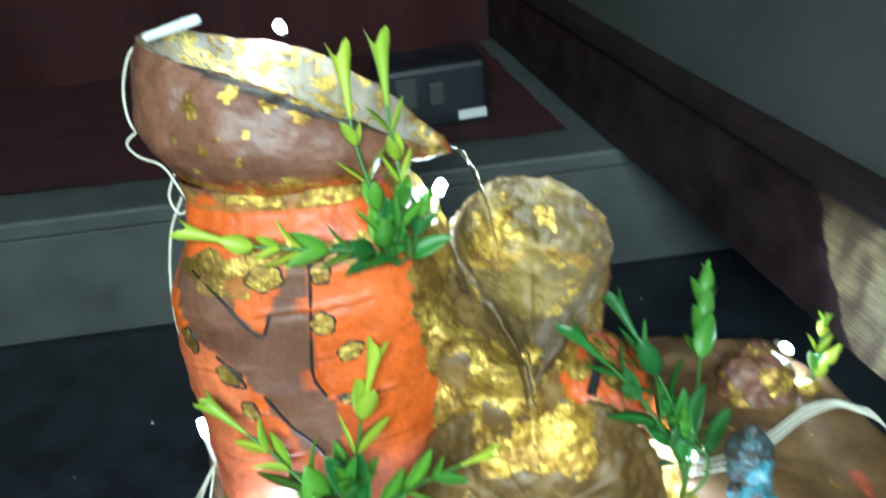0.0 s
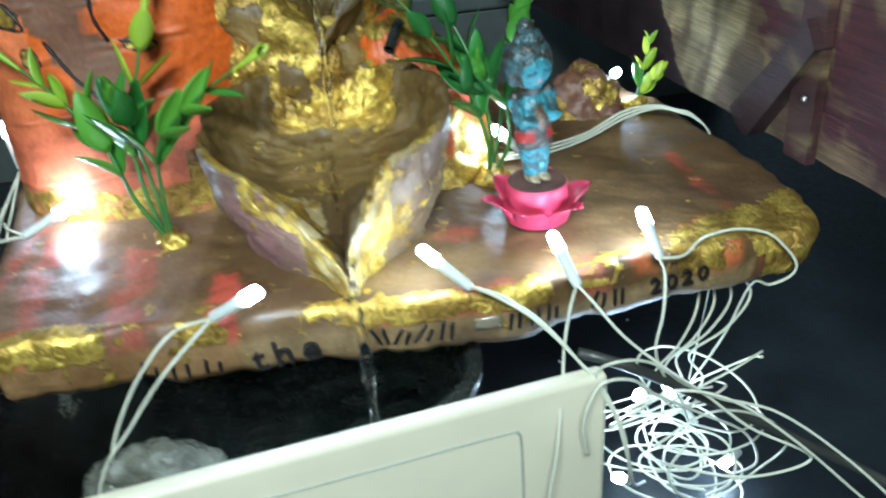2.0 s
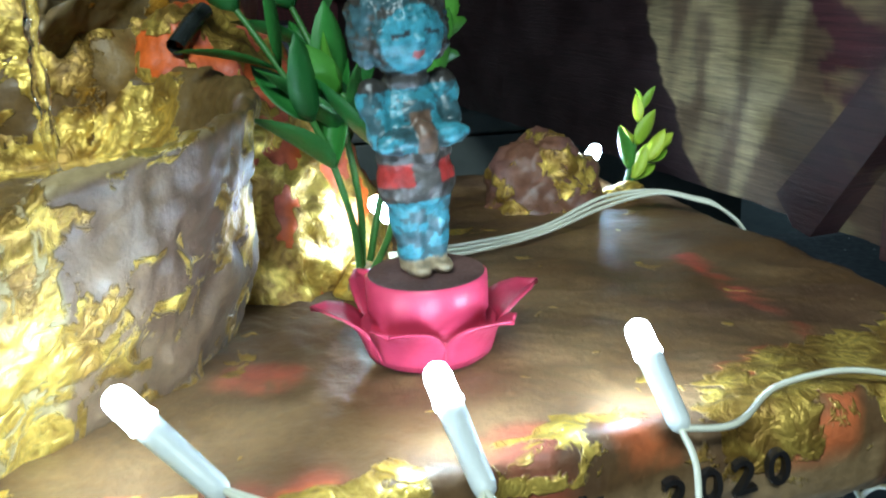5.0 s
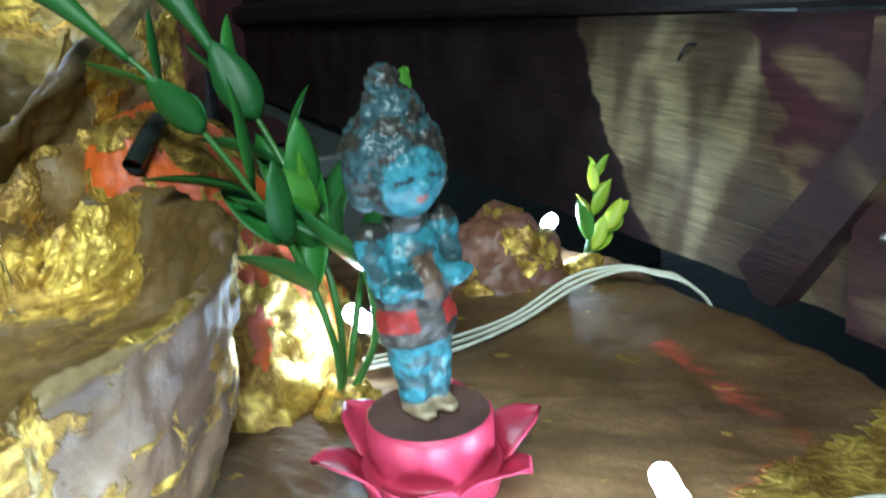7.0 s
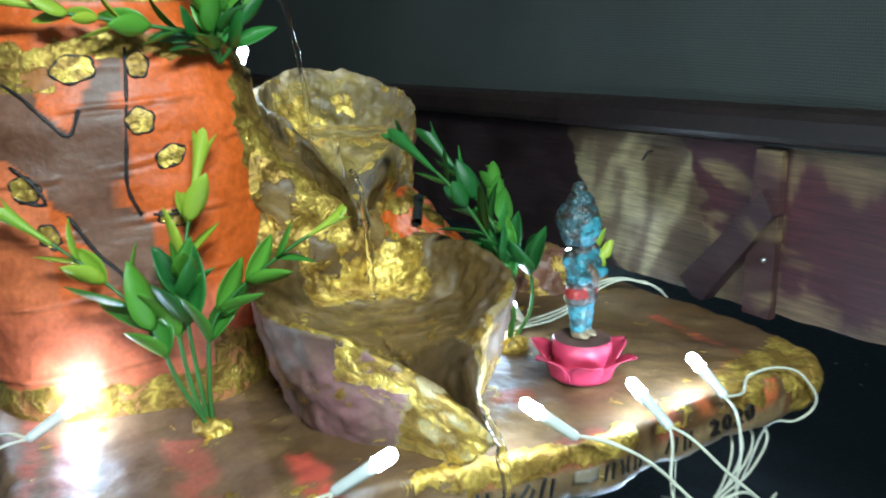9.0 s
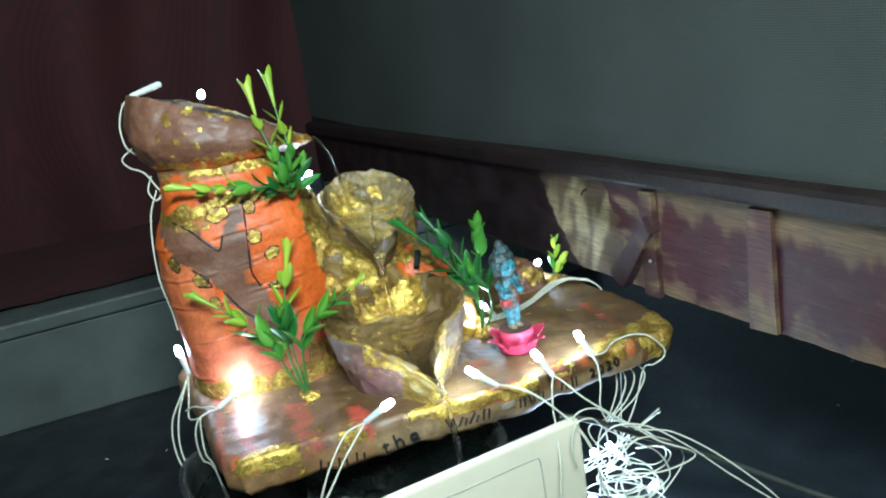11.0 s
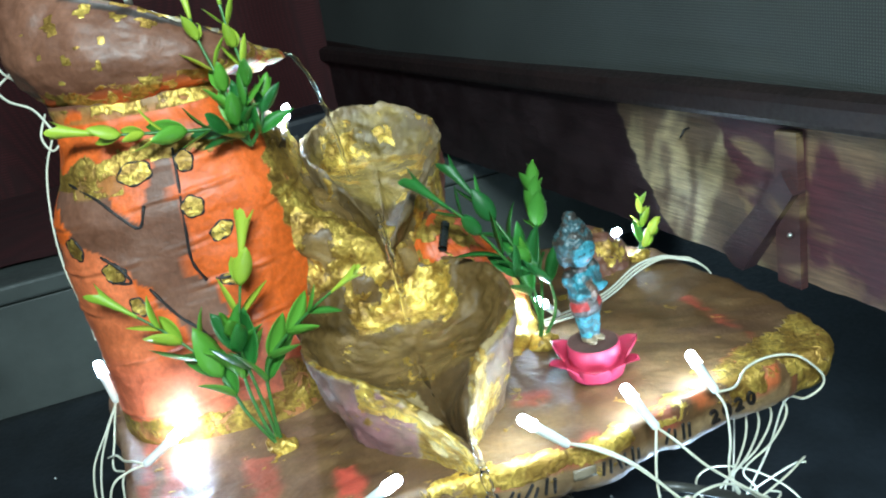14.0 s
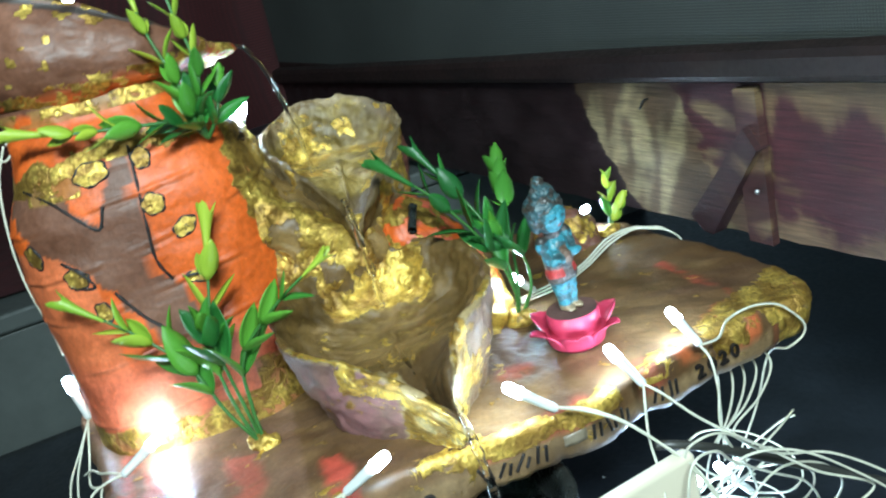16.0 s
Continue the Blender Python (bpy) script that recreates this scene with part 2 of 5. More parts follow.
def tube(points, radius, sides=7, samples=8, caps=True):
    """A round tube through the points; radius a number or a function of 0..1."""
    path = tube_path(points, samples)
    rings, up = [], None
    for i, p in enumerate(path):
        t = (path[min(i + 1, len(path) - 1)] - path[max(i - 1, 0)]).normalized()
        side = t.orthogonal() if up is None else up - up.dot(t) * t
        if side.length < 1e-6:
            side = t.orthogonal()
        side.normalize()
        up = side
        w = t.cross(side)
        r = radius(i / (len(path) - 1)) if callable(radius) else radius
        rings.append([p + (side * math.cos(a) + w * math.sin(a)) * r for a in (2 * math.pi * k / sides for k in range(sides))])
    return loft(rings, True, caps, caps)


def inside(x, z, poly):
    hit = False
    for (x1, z1), (x2, z2) in zip(poly, poly[1:] + poly[:1]):
        if (z1 > z) != (z2 > z) and x < (x2 - x1) * (z - z1) / (z2 - z1) + x1:
            hit = not hit
    return hit


# ---- the room: its walls run askew to the fountain ----
U, D = Vector((0.970, 0.243, 0)), Vector((-0.243, 0.970, 0))
W0 = Vector((0.262, 0.280, 0))
SLAB_Z = 0.200
FLOOR_Z = 0.050
TURN = math.degrees(math.atan2(0.243, 0.970))


SKEW = -0.115  # the floor sheet and the back wall run a little askew


def wall_at(s, z, out=0.0):
    """A place on the side wall: s along it, z up, out towards the room."""
    return W0 + D * s - U * out + Vector((0, 0, z))


def room_box(name, s0, s1, u0, u1, z0, z1, material, parent=None, bevel=0.0, label="", skew=0.0):
    bm = bmesh.new()
    c = W0 + D * (s0 + s1) / 2 + U * (u0 + u1) / 2 + Vector((0, 0, (z0 + z1) / 2))
    box(bm, Matrix.Translation(c) @ pose(0, 0, 0, 0, 0, TURN), u1 - u0, s1 - s0, z1 - z0, bevel)
    for v in bm.verts:
        v.co += D * skew * ((v.co - W0).dot(U) - 0.14)
    return part(name, bm, material, parent, label, smooth=False)


floor = room_box("floor", -1.6, 1.6, -1.6, 1.6, FLOOR_Z - 0.06, FLOOR_Z - 0.004, M_FLOOR)
tagged(floor, "smooth grey stone floor in the dark", "floor", kind="structure")

# black sheet with a slightly wavy top that ends in a straight edge behind the fountain
bm = bmesh.new()
bmesh.ops.create_grid(bm, x_segments=90, y_segments=90, size=0.5)
for v in bm.verts:
    u = v.co.x * 3.0 - 0.2
    s = (v.co.y - 0.5) * 1.9 + 0.457 + SKEW * (u - 0.14)
    p = W0 + U * u + D * s
    v.co = (p.x, p.y, FLOOR_Z + 0.0012 * noise.noise(Vector((u * 9, s * 9, 0))))
ob = part("black_floor_sheet", bm, M_BLACK)
sol = ob.modifiers.new("thickness", "SOLIDIFY")
sol.thickness = 0.003
tagged(ob, "dark black plastic sheet spread on the floor", "sheet", kind="structure")

# specks of paper on the sheet
bm = bmesh.new()
rnd = random.Random(5)
for k in range(70):
    p = W0 + U * rnd.uniform(-0.75, 0.35) + D * rnd.uniform(-0.35, 0.4)
    r = rnd.uniform(0.0006, 0.0017)
    c = [bm.verts.new((p.x + r * math.cos(a) * rnd.uniform(0.5, 1.6), p.y + r * math.sin(a), FLOOR_Z + 0.0026 + 0.0006 * (i % 2))) for i, a in enumerate((0, 1.3, 2.6, 3.9, 5.2))]
    bm.faces.new(c)
tagged(part("floor_specks", bm, M_HUSK, smooth=False), "pale specks of dust on the black sheet", "dust", kind="stuff")

# board of the side wall
SLOPE = -0.040


def board_paint(co):
    s = (co - W0).dot(D)
    h = (co.z - 0.195) / 0.09
    w = 0.018 * nz(s, h * 0.08, 0, 26) + 0.006 * nz(s, h * 0.1, 0, 120)
    maroon, raw, pale = (0.062, 0.013, 0.017), (0.19, 0.125, 0.058), (0.30, 0.235, 0.125)
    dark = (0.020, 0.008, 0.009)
    c = maroon
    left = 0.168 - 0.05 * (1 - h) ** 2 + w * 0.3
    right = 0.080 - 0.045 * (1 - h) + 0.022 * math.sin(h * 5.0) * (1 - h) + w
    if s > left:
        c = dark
    elif s > right:
        k = smooth01(-0.15, 0.5, nz(s + 0.03 * h, h * 0.035, 0, 38, 7.0) + 0.32 * math.sin((s + 0.035 * h) * 150 + 2 * nz(s, h * 0.1, 0, 20)))
        c = blend((0.10, 0.062, 0.034), pale, k)
    elif s > 0.006:
        c = blend(maroon, raw, smooth01(0.15, 0.5, nz(s, h * 0.2, 0, 30, 3.0)))
        if h < 0.30 + 0.3 * nz(s, 0, 0, 45, 2.0):
            c = blend(c, (0.13, 0.085, 0.045), 0.7)
    else:
        top = smooth01(0.76, 0.88, h + 0.20 * nz(s, 0, 0, 50))
        low = smooth01(0.20, 0.06, h + 0.22 * nz(s, 0, 0, 40, 5.0) + 0.1 * nz(s, h * 0.8, 0, 90, 1.0))
        worn = nz(s, h * 0.30, 0, 22, 11.0) + 0.6 * nz(s * 0.3, h * 1.2, 0, 60, 2.0)
        c = blend(maroon, (0.12, 0.065, 0.034), smooth01(0.40, 0.95, worn))
        c = blend(c, raw, 0.75 * max(top, 0.8 * low))
    return (*c, 1.0)


bm = bmesh.new()
S0, S1, NS, NZ = -0.62, 0.86, 560, 40
grid = {}
for i in range(NS + 1):
    s = S0 + (S1 - S0) * i / NS
    zb = 0.1965 - 0.02 * s + 0.0012 * noise.noise(Vector((s * 60, 0, 0)))
    zt = 0.2855 + SLOPE * s
    for j in range(NZ + 1):
        out = 0.0 + (0.0008 * noise.noise(Vector((s * 30, j * 0.2, 3))))
        grid[i, j] = bm.verts.new(wall_at(s, zb + (zt - zb) * j / NZ, out))
for i in range(NS):
    for j in range(NZ):
        bm.faces.new((grid[i, j], grid[i + 1, j], grid[i + 1, j + 1], grid[i, j + 1]))
side = thing("wall_side", wall_at(0, 0.19), "worn maroon wooden board wall with a dark rail", "wall", kind="structure")
board = part("board", bm, M_WOOD, side, "maroon paint worn to raw pale wood")
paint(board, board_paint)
bm = bmesh.new()
box(bm, Matrix.Translation(wall_at(0.12, 0.241, -0.0125)) @ pose(0, 0, 0, 0, 0, TURN), 0.020, 1.48, 0.080, 0)
part("board_core", bm, M_RAIL, side, smooth=False)


def rail_ring(s):
    zt = 0.2855 + SLOPE * s
    prof = [(-0.02, 0.001), (0.002, 0.001), (0.0075, 0.003), (0.009, 0.006), (0.009, 0.015), (0.007, 0.019), (0.0, 0.021), (-0.02, 0.021)]
    return [wall_at(s, zt + dz, out) for out, dz in prof]


part("rail", loft([rail_ring(-0.62 + 1.48 * k / 30) for k in range(31)], True, True, True), M_RAIL, side, "dark brown varnished rail", smooth=False)

bm = bmesh.new()
for i in range(121):
    s = -0.62 + 1.48 * i / 120
    for j in range(41):
        z = 0.30 + SLOPE * s + 0.9 * j / 40
        grid[i, j] = bm.verts.new(wall_at(s, z, -0.004 + 0.004 * noise.noise(Vector((s * 4, z * 4, 9)))))
for i in range(120):
    for j in range(40):
        bm.faces.new((grid[i, j], grid[i + 1, j], grid[i + 1, j + 1], grid[i, j + 1]))
part("net_cloth", bm, M_NET, side, "dusty grey-green woven net")


def batten(name, outline, out, label):
    """A flat strip nailed on the board, from its outline in wall coordinates."""
    bm = bmesh.new()
    a = [bm.verts.new(wall_at(s, z, out)) for s, z in outline]
    b = [bm.verts.new(wall_at(s, z, 0.0004)) for s, z in outline]
    bm.faces.new(a)
    for i in range(len(a)):
        j = (i + 1) % len(a)
        bm.faces.new((a[i], a[j], b[j], b[i]))
    bmesh.ops.subdivide_edges(bm, edges=bm.edges[:], cuts=7, use_grid_fill=True)
    bmesh.ops.triangulate(bm, faces=bm.faces[:])
    bmesh.ops.recalc_face_normals(bm, faces=bm.faces)
    return part(name, bm, M_WOOD, side, label, smooth=False)


def batten_paint(raw_top, tone):
    def fn(co):
        k = nz(co.x, co.y, co.z, 60, 4.0)
        return (*blend(tone, (0.19, 0.125, 0.06), smooth01(0.1, 0.5, k + (0.6 if raw_top(co.z) else -0.2))), 1.0)
    return fn


b1 = batten("batten", [(0.006, 0.194), (0.023, 0.194), (0.024, 0.240), (0.022, 0.283), (0.007, 0.284), (0.006, 0.24)], 0.0055, "short nailed wooden strip")
paint(b1, batten_paint(lambda z: z > 0.276, (0.060, 0.020, 0.018)))
b2 = batten("splinter_board", [(0.0135, 0.263), (0.0055, 0.251), (0.022, 0.228), (0.036, 0.209), (0.046, 0.195), (0.054, 0.196), (0.063, 0.205), (0.040, 0.231)], 0.0105, "broken maroon board end with a slanted cut")
paint(b2, batten_paint(lambda z: False, (0.038, 0.011, 0.012)))
b3 = batten("batten", [(-0.115, 0.199), (-0.090, 0.197), (-0.092, 0.288), (-0.113, 0.289)], 0.0045, "nailed wooden strip worn to raw wood below")
paint(b3, batten_paint(lambda z: z < 0.225, (0.10, 0.040, 0.036)))
bm = bmesh.new()
bmesh.ops.create_uvsphere(bm, u_segments=10, v_segments=6, radius=0.0016, matrix=Matrix.Translation(wall_at(0.0105, 0.2265, 0.008)))
part("screw", bm, M_STEEL, side, "small steel screw head")
bm = tube([wall_at(0.0985, 0.2715, -0.001), wall_at(0.0985, 0.2715, 0.0035), wall_at(0.0982, 0.2690, 0.006), wall_at(0.1005, 0.2668, 0.0055)], 0.0007, 6, 4)
part("bent_nail", bm, M_INK, side, "bent rusty nail")

# unseen plain walls, added for reflections and bounced light
for nm, spec in (("wall_left", (-1.6, 1.6, -1.62, -1.56)), ("wall_front", (-1.62, -1.56, -1.6, 1.6)), ("wall_right", (-1.6, 1.6, 1.56, 1.62))):
    ob = room_box(nm, *spec, FLOOR_Z - 0.06, 1.3, M_FLOOR)
    tagged(ob, "plain grey wall added out of view to close the room", "wall", kind="structure")

# back wall: dark red cloth hangings with dim odds and ends in front
back_s = 0.79
bm = bmesh.new()
for i in range(141):
    u = -1.5 + 1.9 * i / 140
    for j in range(31):
        z = 0.10 + 1.1 * j / 30
        wob = 0.018 * math.sin(u * 31 + 2.2 * math.sin(z * 5)) + 0.02 * noise.noise(Vector((u * 5, z * 3, 1)))
        p = W0 + D * (back_s + wob + SKEW * (u - 0.14)) + U * u
        grid[i, j] = bm.verts.new((p.x, p.y, z))
for i in range(140):
    for j in range(30):
        bm.faces.new((grid[i, j], grid[i + 1, j], grid[i + 1, j + 1], grid[i, j + 1]))
tagged(part("red_cloth_hanging", bm, M_RED), "dark red cloth hanging in folds in the dim back", "cloth", kind="structure")
tagged(room_box("wall_back", back_s + 0.06, back_s + 0.12, -1.6, 0.5, FLOOR_Z - 0.01, 1.4, M_RAIL, skew=SKEW), "plain dark back wall", "wall", kind="structure")
step = room_box("back_step", 0.450, 0.80, -1.5, 0.25, FLOOR_Z - 0.002, 0.1565, M_STEP, skew=SKEW, bevel=0.001)
tagged(step, "grey stone step behind the black sheet", "step", kind="structure")
room_box("nosing", 0.446, 0.80, -1.5, 0.25, 0.1585, 0.176, M_STEP, step, bevel=0.003, skew=SKEW, label="slightly proud stone nosing")
bm = bmesh.new()
bmesh.ops.create_grid(bm, x_segments=110, y_segments=24, size=0.5)
for v in bm.verts:
    u = v.co.x * 1.48 - 0.76
    s = 0.645 + v.co.y * 0.30 + SKEW * (u - 0.14)
    p = W0 + U * u + D * s
    fold = 0.004 * abs(noise.noise(Vector((u * 13, s * 30, 2)))) + 0.003 * smooth01(0.1, 0.5, noise.noise(Vector((u * 5, s * 60, 5))))
    v.co = (p.x, p.y, 0.1785 + fold)
tagged(part("red_floor_cloth", bm, M_RED), "dark red cloth spread in folds on the step", "cloth", kind="structure")
ob = room_box("dark_box", 0.565, 0.625, -0.185, -0.080, 0.1785, 0.243, M_BLACK, bevel=0.006)
tagged(ob, "dark glossy box standing on the red cloth", "box")
room_box("label_strip", 0.5625, 0.5646, -0.112, -0.084, 0.186, 0.195, M_HUSK, ob, label="pale paper label")
for u0, w, hgt in ((-0.172, 0.020, 0.030), (-0.140, 0.014, 0.022)):
    room_box("control", 0.5615, 0.5645, u0, u0 + w, 0.205, 0.205 + hgt, M_CABLE, ob, bevel=0.001, label="dull grey front plate")

# ---- the fountain ----
BROWN, MAUVE, ORANGE = (0.165, 0.066, 0.036), (0.21, 0.095, 0.085), (0.74, 0.125, 0.014)
BRONZE, MAROON = (0.105, 0.052, 0.018), (0.15, 0.045, 0.030)
RED = (0.62, 0.075, 0.03)
fountain = thing("tabletop_fountain", (0.05, 0.30, SLAB_Z), "handmade clay fountain in orange, brown and gold leaf", "fountain")

# base slab, its outline seen from above
OUTLINE = [(-0.088, 0.180), (-0.045, 0.186), (0.030, 0.188), (0.100, 0.189), (0.163, 0.205), (0.205, 0.212), (0.228, 0.218),
           (0.2365, 0.231), (0.2385, 0.248), (0.230, 0.288), (0.219, 0.334), (0.206, 0.378), (0.187, 0.408), (0.080, 0.425), (-0.060, 0.420),
           (-0.126, 0.395), (-0.134, 0.350), (-0.120, 0.300), (-0.107, 0.235), (-0.100, 0.195)]


def around(outline, n):
    """n places evenly round a closed outline."""
    P = [Vector((x, y, 0)) for x, y in outline]
    P.append(P[0])
    seg = [(b - a).length for a, b in zip(P, P[1:])]
    total, out, i, run = sum(seg), [], 0, 0.0
    for k in range(n):
        want = total * k / n
        while run + seg[i] < want:
            run += seg[i]
            i += 1
        out.append(P[i].lerp(P[i + 1], (want - run) / seg[i]))
    return out


def slab_mesh():
    rim = around(OUTLINE, 500)
    for i, p in enumerate(rim):
        p += Vector((noise.noise(p * 90), noise.noise(p * 90 + Vector((5, 0, 0))), 0)) * 0.0022
    mid = Vector((0.05, 0.30, 0))
    rings = []
    for f, z in ((0.0, -0.026), (0.5, -0.026), (0.9, -0.026), (0.985, -0.025), (0.997, -0.0215), (1.0, -0.017), (1.003, -0.012), (1.002, -0.007), (0.997, -0.003), (0.988, -0.0008)):
        rings.append([mid + (p - mid) * max(f, 0.01) + Vector((0, 0, SLAB_Z + z + 0.0045 * smooth01(0.0, 0.24, p.x) * (z < -0.01))) for p in rim])
    for k in range(1, 64):
        f = 0.988 * (1 - k / 64)
        rings.append([mid + (p - mid) * max(f, 0.004) + Vector((0, 0, SLAB_Z)) for p in rim])
    bm = loft(rings)
    rough_up(bm, ((35, 0.0014), (120, 0.0005), (330, 0.0003)), lambda c: 1.0 if c.z > SLAB_Z - 0.004 else 1.5)
    return bm


def slab_paint(co):
    x, y, z = co
    w = 0.006 * nz(x, y, 0, 40)
    c = blend(BRONZE, (0.175, 0.098, 0.040), smooth01(-0.3, 0.5, nz(x, y, z, 25, 3.0)))
    c = blend(c, (0.085, 0.042, 0.022), 0.6 * smooth01(0.05, 0.4, nz(x * 0.35 + y, (y - x * 0.3) * 0.2, 0, 70, 8.0)))
    streak = 0.0
    for x0, x1, y1, wd in ((-0.089, -0.080, 0.275, 0.007), (-0.046, -0.042, 0.245, 0.009), (-0.010, 0.006, 0.225, 0.006), (-0.100, -0.100, 0.33, 0.004)):
        xc = x0 + (x1 - x0) * (y1 - y) / 0.09
        if y < y1 + w * 4:
            streak = max(streak, smooth01(wd, wd * 0.4, abs(x - xc + w)))
    for px, py, r in ((0.083, 0.237, 0.010), (0.134, 0.203, 0.010), (0.085, 0.188, 0.010), (0.100, 0.190, 0.012)):
        streak = max(streak, 0.45 * smooth01(r, r * 0.4, math.hypot(x - px + w, y - py)))
    line = abs((x - 0.198) - (0.268 - y) * 0.16)
    if 0.21 < y < 0.30:
        streak = max(streak, 0.75 * smooth01(0.004, 0.001, line + w * 0.4) * smooth01(-0.2, 0.3, nz(x, y, 0, 90)))
    c = blend(c, (0.50, 0.075, 0.045), streak * smooth01(-0.7, -0.1, nz(x, y, z, 130, 1.0)))
    if x < -0.02:
        c = blend(c, (0.30, 0.17, 0.12), 0.4)
    front = y < 0.20 + 0.35 * max(0, x - 0.12)
    leaf = 0.0
    if SLAB_Z - 0.0085 < z < SLAB_Z + 0.003 and y < 0.1935 + w + (0 if x < 0.10 else (x - 0.10) * 0.42):
        leaf = 0.58 + 0.75 * nz(x, y, z, 38, 9.0)
        c = blend(c, (0.55, 0.13, 0.04), smooth01(0.1, 0.35, nz(x, y, z, 30, 2.0)))
    if x > 0.208 and y < 0.262 and (z < SLAB_Z - 0.002 or math.hypot(x - 0.232, y - 0.232) < 0.020 + w):
        leaf = 0.75
    if front and z < SLAB_Z - 0.010 and x < 0.203:
        leaf = 0.28
        c = blend((0.27, 0.175, 0.085), (0.16, 0.098, 0.045), smooth01(-0.3, 0.4, nz(x, y, z, 40)))
        if x < 0.0:
            c = blend(c, (0.33, 0.15, 0.055), 0.5)
    if leaf < 0.2 and nz(x, y, 0, 70, 4.0) > 0.52:
        leaf = 0.5
    return (*c, leaf)


paint(part("base_slab", slab_mesh(), M_CLAY, fountain, "brown varnished slab with gilded rough edge"), slab_paint)


def squircle(cx, cy, a, b, z, k=96, n=3.0):
    out = []
    for i in range(k):
        t = 2 * math.pi * i / k
        c, s = math.cos(t), math.sin(t)
        out.append(Vector((cx + a * math.copysign(abs(c) ** (2 / n), c), cy + b * math.copysign(abs(s) ** (2 / n), s), z)))
    return out


# tower, an upright painted jar
TOWER = [(0.194, -0.058, 0.345, 0.061, 0.070), (0.215, -0.058, 0.345, 0.060, 0.069), (0.25, -0.059, 0.345, 0.061, 0.064), (0.285, -0.060, 0.345, 0.064, 0.0605),
         (0.312, -0.060, 0.345, 0.062, 0.058), (0.335, -0.058, 0.345, 0.055, 0.051), (0.348, -0.061, 0.345, 0.049, 0.044), (0.358, -0.065, 0.345, 0.0435, 0.038), (0.368, -0.067, 0.345, 0.042, 0.036)]
CREASES = (0.321, 0.299, 0.276, 0.251, 0.222)
TRUNK = [(-0.104, 0.338), (-0.094, 0.333), (-0.085, 0.321), (-0.075, 0.311), (-0.066, 0.329), (-0.061, 0.343), (-0.052, 0.346),
         (-0.056, 0.305), (-0.057, 0.284), (-0.046, 0.264), (-0.048, 0.240), (-0.066, 0.254), (-0.079, 0.280), (-0.086, 0.287),
         (-0.092, 0.301), (-0.112, 0.311), (-0.116, 0.324)]


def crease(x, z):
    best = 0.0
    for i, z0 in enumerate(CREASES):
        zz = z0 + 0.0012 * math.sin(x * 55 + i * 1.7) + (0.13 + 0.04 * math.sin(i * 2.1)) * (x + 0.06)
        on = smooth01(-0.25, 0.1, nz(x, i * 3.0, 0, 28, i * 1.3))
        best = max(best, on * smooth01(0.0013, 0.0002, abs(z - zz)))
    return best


def tower_front(x, z):
    cx, cy, a, b = table(TOWER, z)
    k = min(1.0, abs(x - cx) / a)
    return cy - b * (1 - k ** 3.0) ** (1 / 3.0)


def tower_mesh():
    rings = [squircle(*table(TOWER, 0.194 + 0.174 * j / 160), 0.194 + 0.174 * j / 160, 250) for j in range(161)]
    bm = loft(rings)
    rough_up(bm, ((28, 0.0012), (90, 0.0004), (300, 0.00025)))
    bm.normal_update()
    for v in bm.verts:
        if v.co.y < 0.36:
            v.co += v.normal * (0.0008 * crease(v.co.x, v.co.z) - 0.0005 * crease(v.co.x, v.co.z + 0.0018))
    return bm


def tower_paint(co):
    x, y, z = co
    w = 0.004 * nz(x, y, z, 60)
    c = ORANGE
    if y < 0.345 and inside(x + w, z + w, TRUNK):
        c = blend(BROWN, (0.20, 0.09, 0.055), smooth01(-0.4, 0.4, nz(x, y, z, 40)))
    if x < -0.085 and 0.24 < z < 0.305 and c is ORANGE:
        c = blend(ORANGE, (0.70, 0.20, 0.09), 0.6)
    if z < 0.255:
        c = blend(c, (0.74, 0.17, 0.08), smooth01(0.255, 0.235, z))
    if z > 0.360:
        c = blend(ORANGE, BROWN, smooth01(0.361, 0.365, z + w))
    leaf = 0.0
    arch = 0.3435 - 2.2 * (x + 0.045) ** 2 + w
    if y < 0.36 and abs(z - arch) < 0.0042 + 0.0025 * nz(x, 0, z, 50, 6.0):
        leaf = 0.8
    if -0.103 < x < -0.078 and 0.326 < z < arch and y < 0.33:
        leaf = max(leaf, 0.55 + 0.4 * nz(x, y, z, 80))
    if abs(z - 0.3625) < 0.004:
        leaf = max(leaf, 0.50 + 0.5 * nz(x, y, z, 40))
    edge = 0.000 - 0.22 * (z - 0.262) + w * 1.5
    if x > edge - 0.0:
        leaf = max(leaf, 0.8 if z > 0.25 else 0.62)
    if z < 0.213 + 0.004 * nz(x, y, 0, 60) or (x > -0.03 and z < 0.228 + w):
        leaf = max(leaf, 0.62)
    if leaf > 0.3:
        c = blend(c, (0.36, 0.19, 0.05), 0.7)
    # groove under each crease darkened: its shade is put into the colour
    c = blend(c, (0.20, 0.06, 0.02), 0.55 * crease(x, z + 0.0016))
    return (*c, leaf)


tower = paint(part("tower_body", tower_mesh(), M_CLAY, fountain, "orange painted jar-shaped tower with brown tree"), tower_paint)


def on_tower(x, z, lift=0.0008):
    """A place on the tower's painted front, a little proud of it."""
    hit, p, n, _ = tower.ray_cast(Vector((x, 0.10, z)), Vector((0, 1, 0)))
    return p + n * lift if hit else Vector((x, tower_front(x, z) - lift, z))


def ink(name, pts, r=0.00085, parent=None):
    path = [on_tower(x, z, 0.0002) for x, z in pts]
    return part(name, tube(path, lambda t: r * (0.75 + 0.4 * math.sin(t * 21) ** 2), 5, 4), M_INK, parent or tower, "hand-drawn black outline")


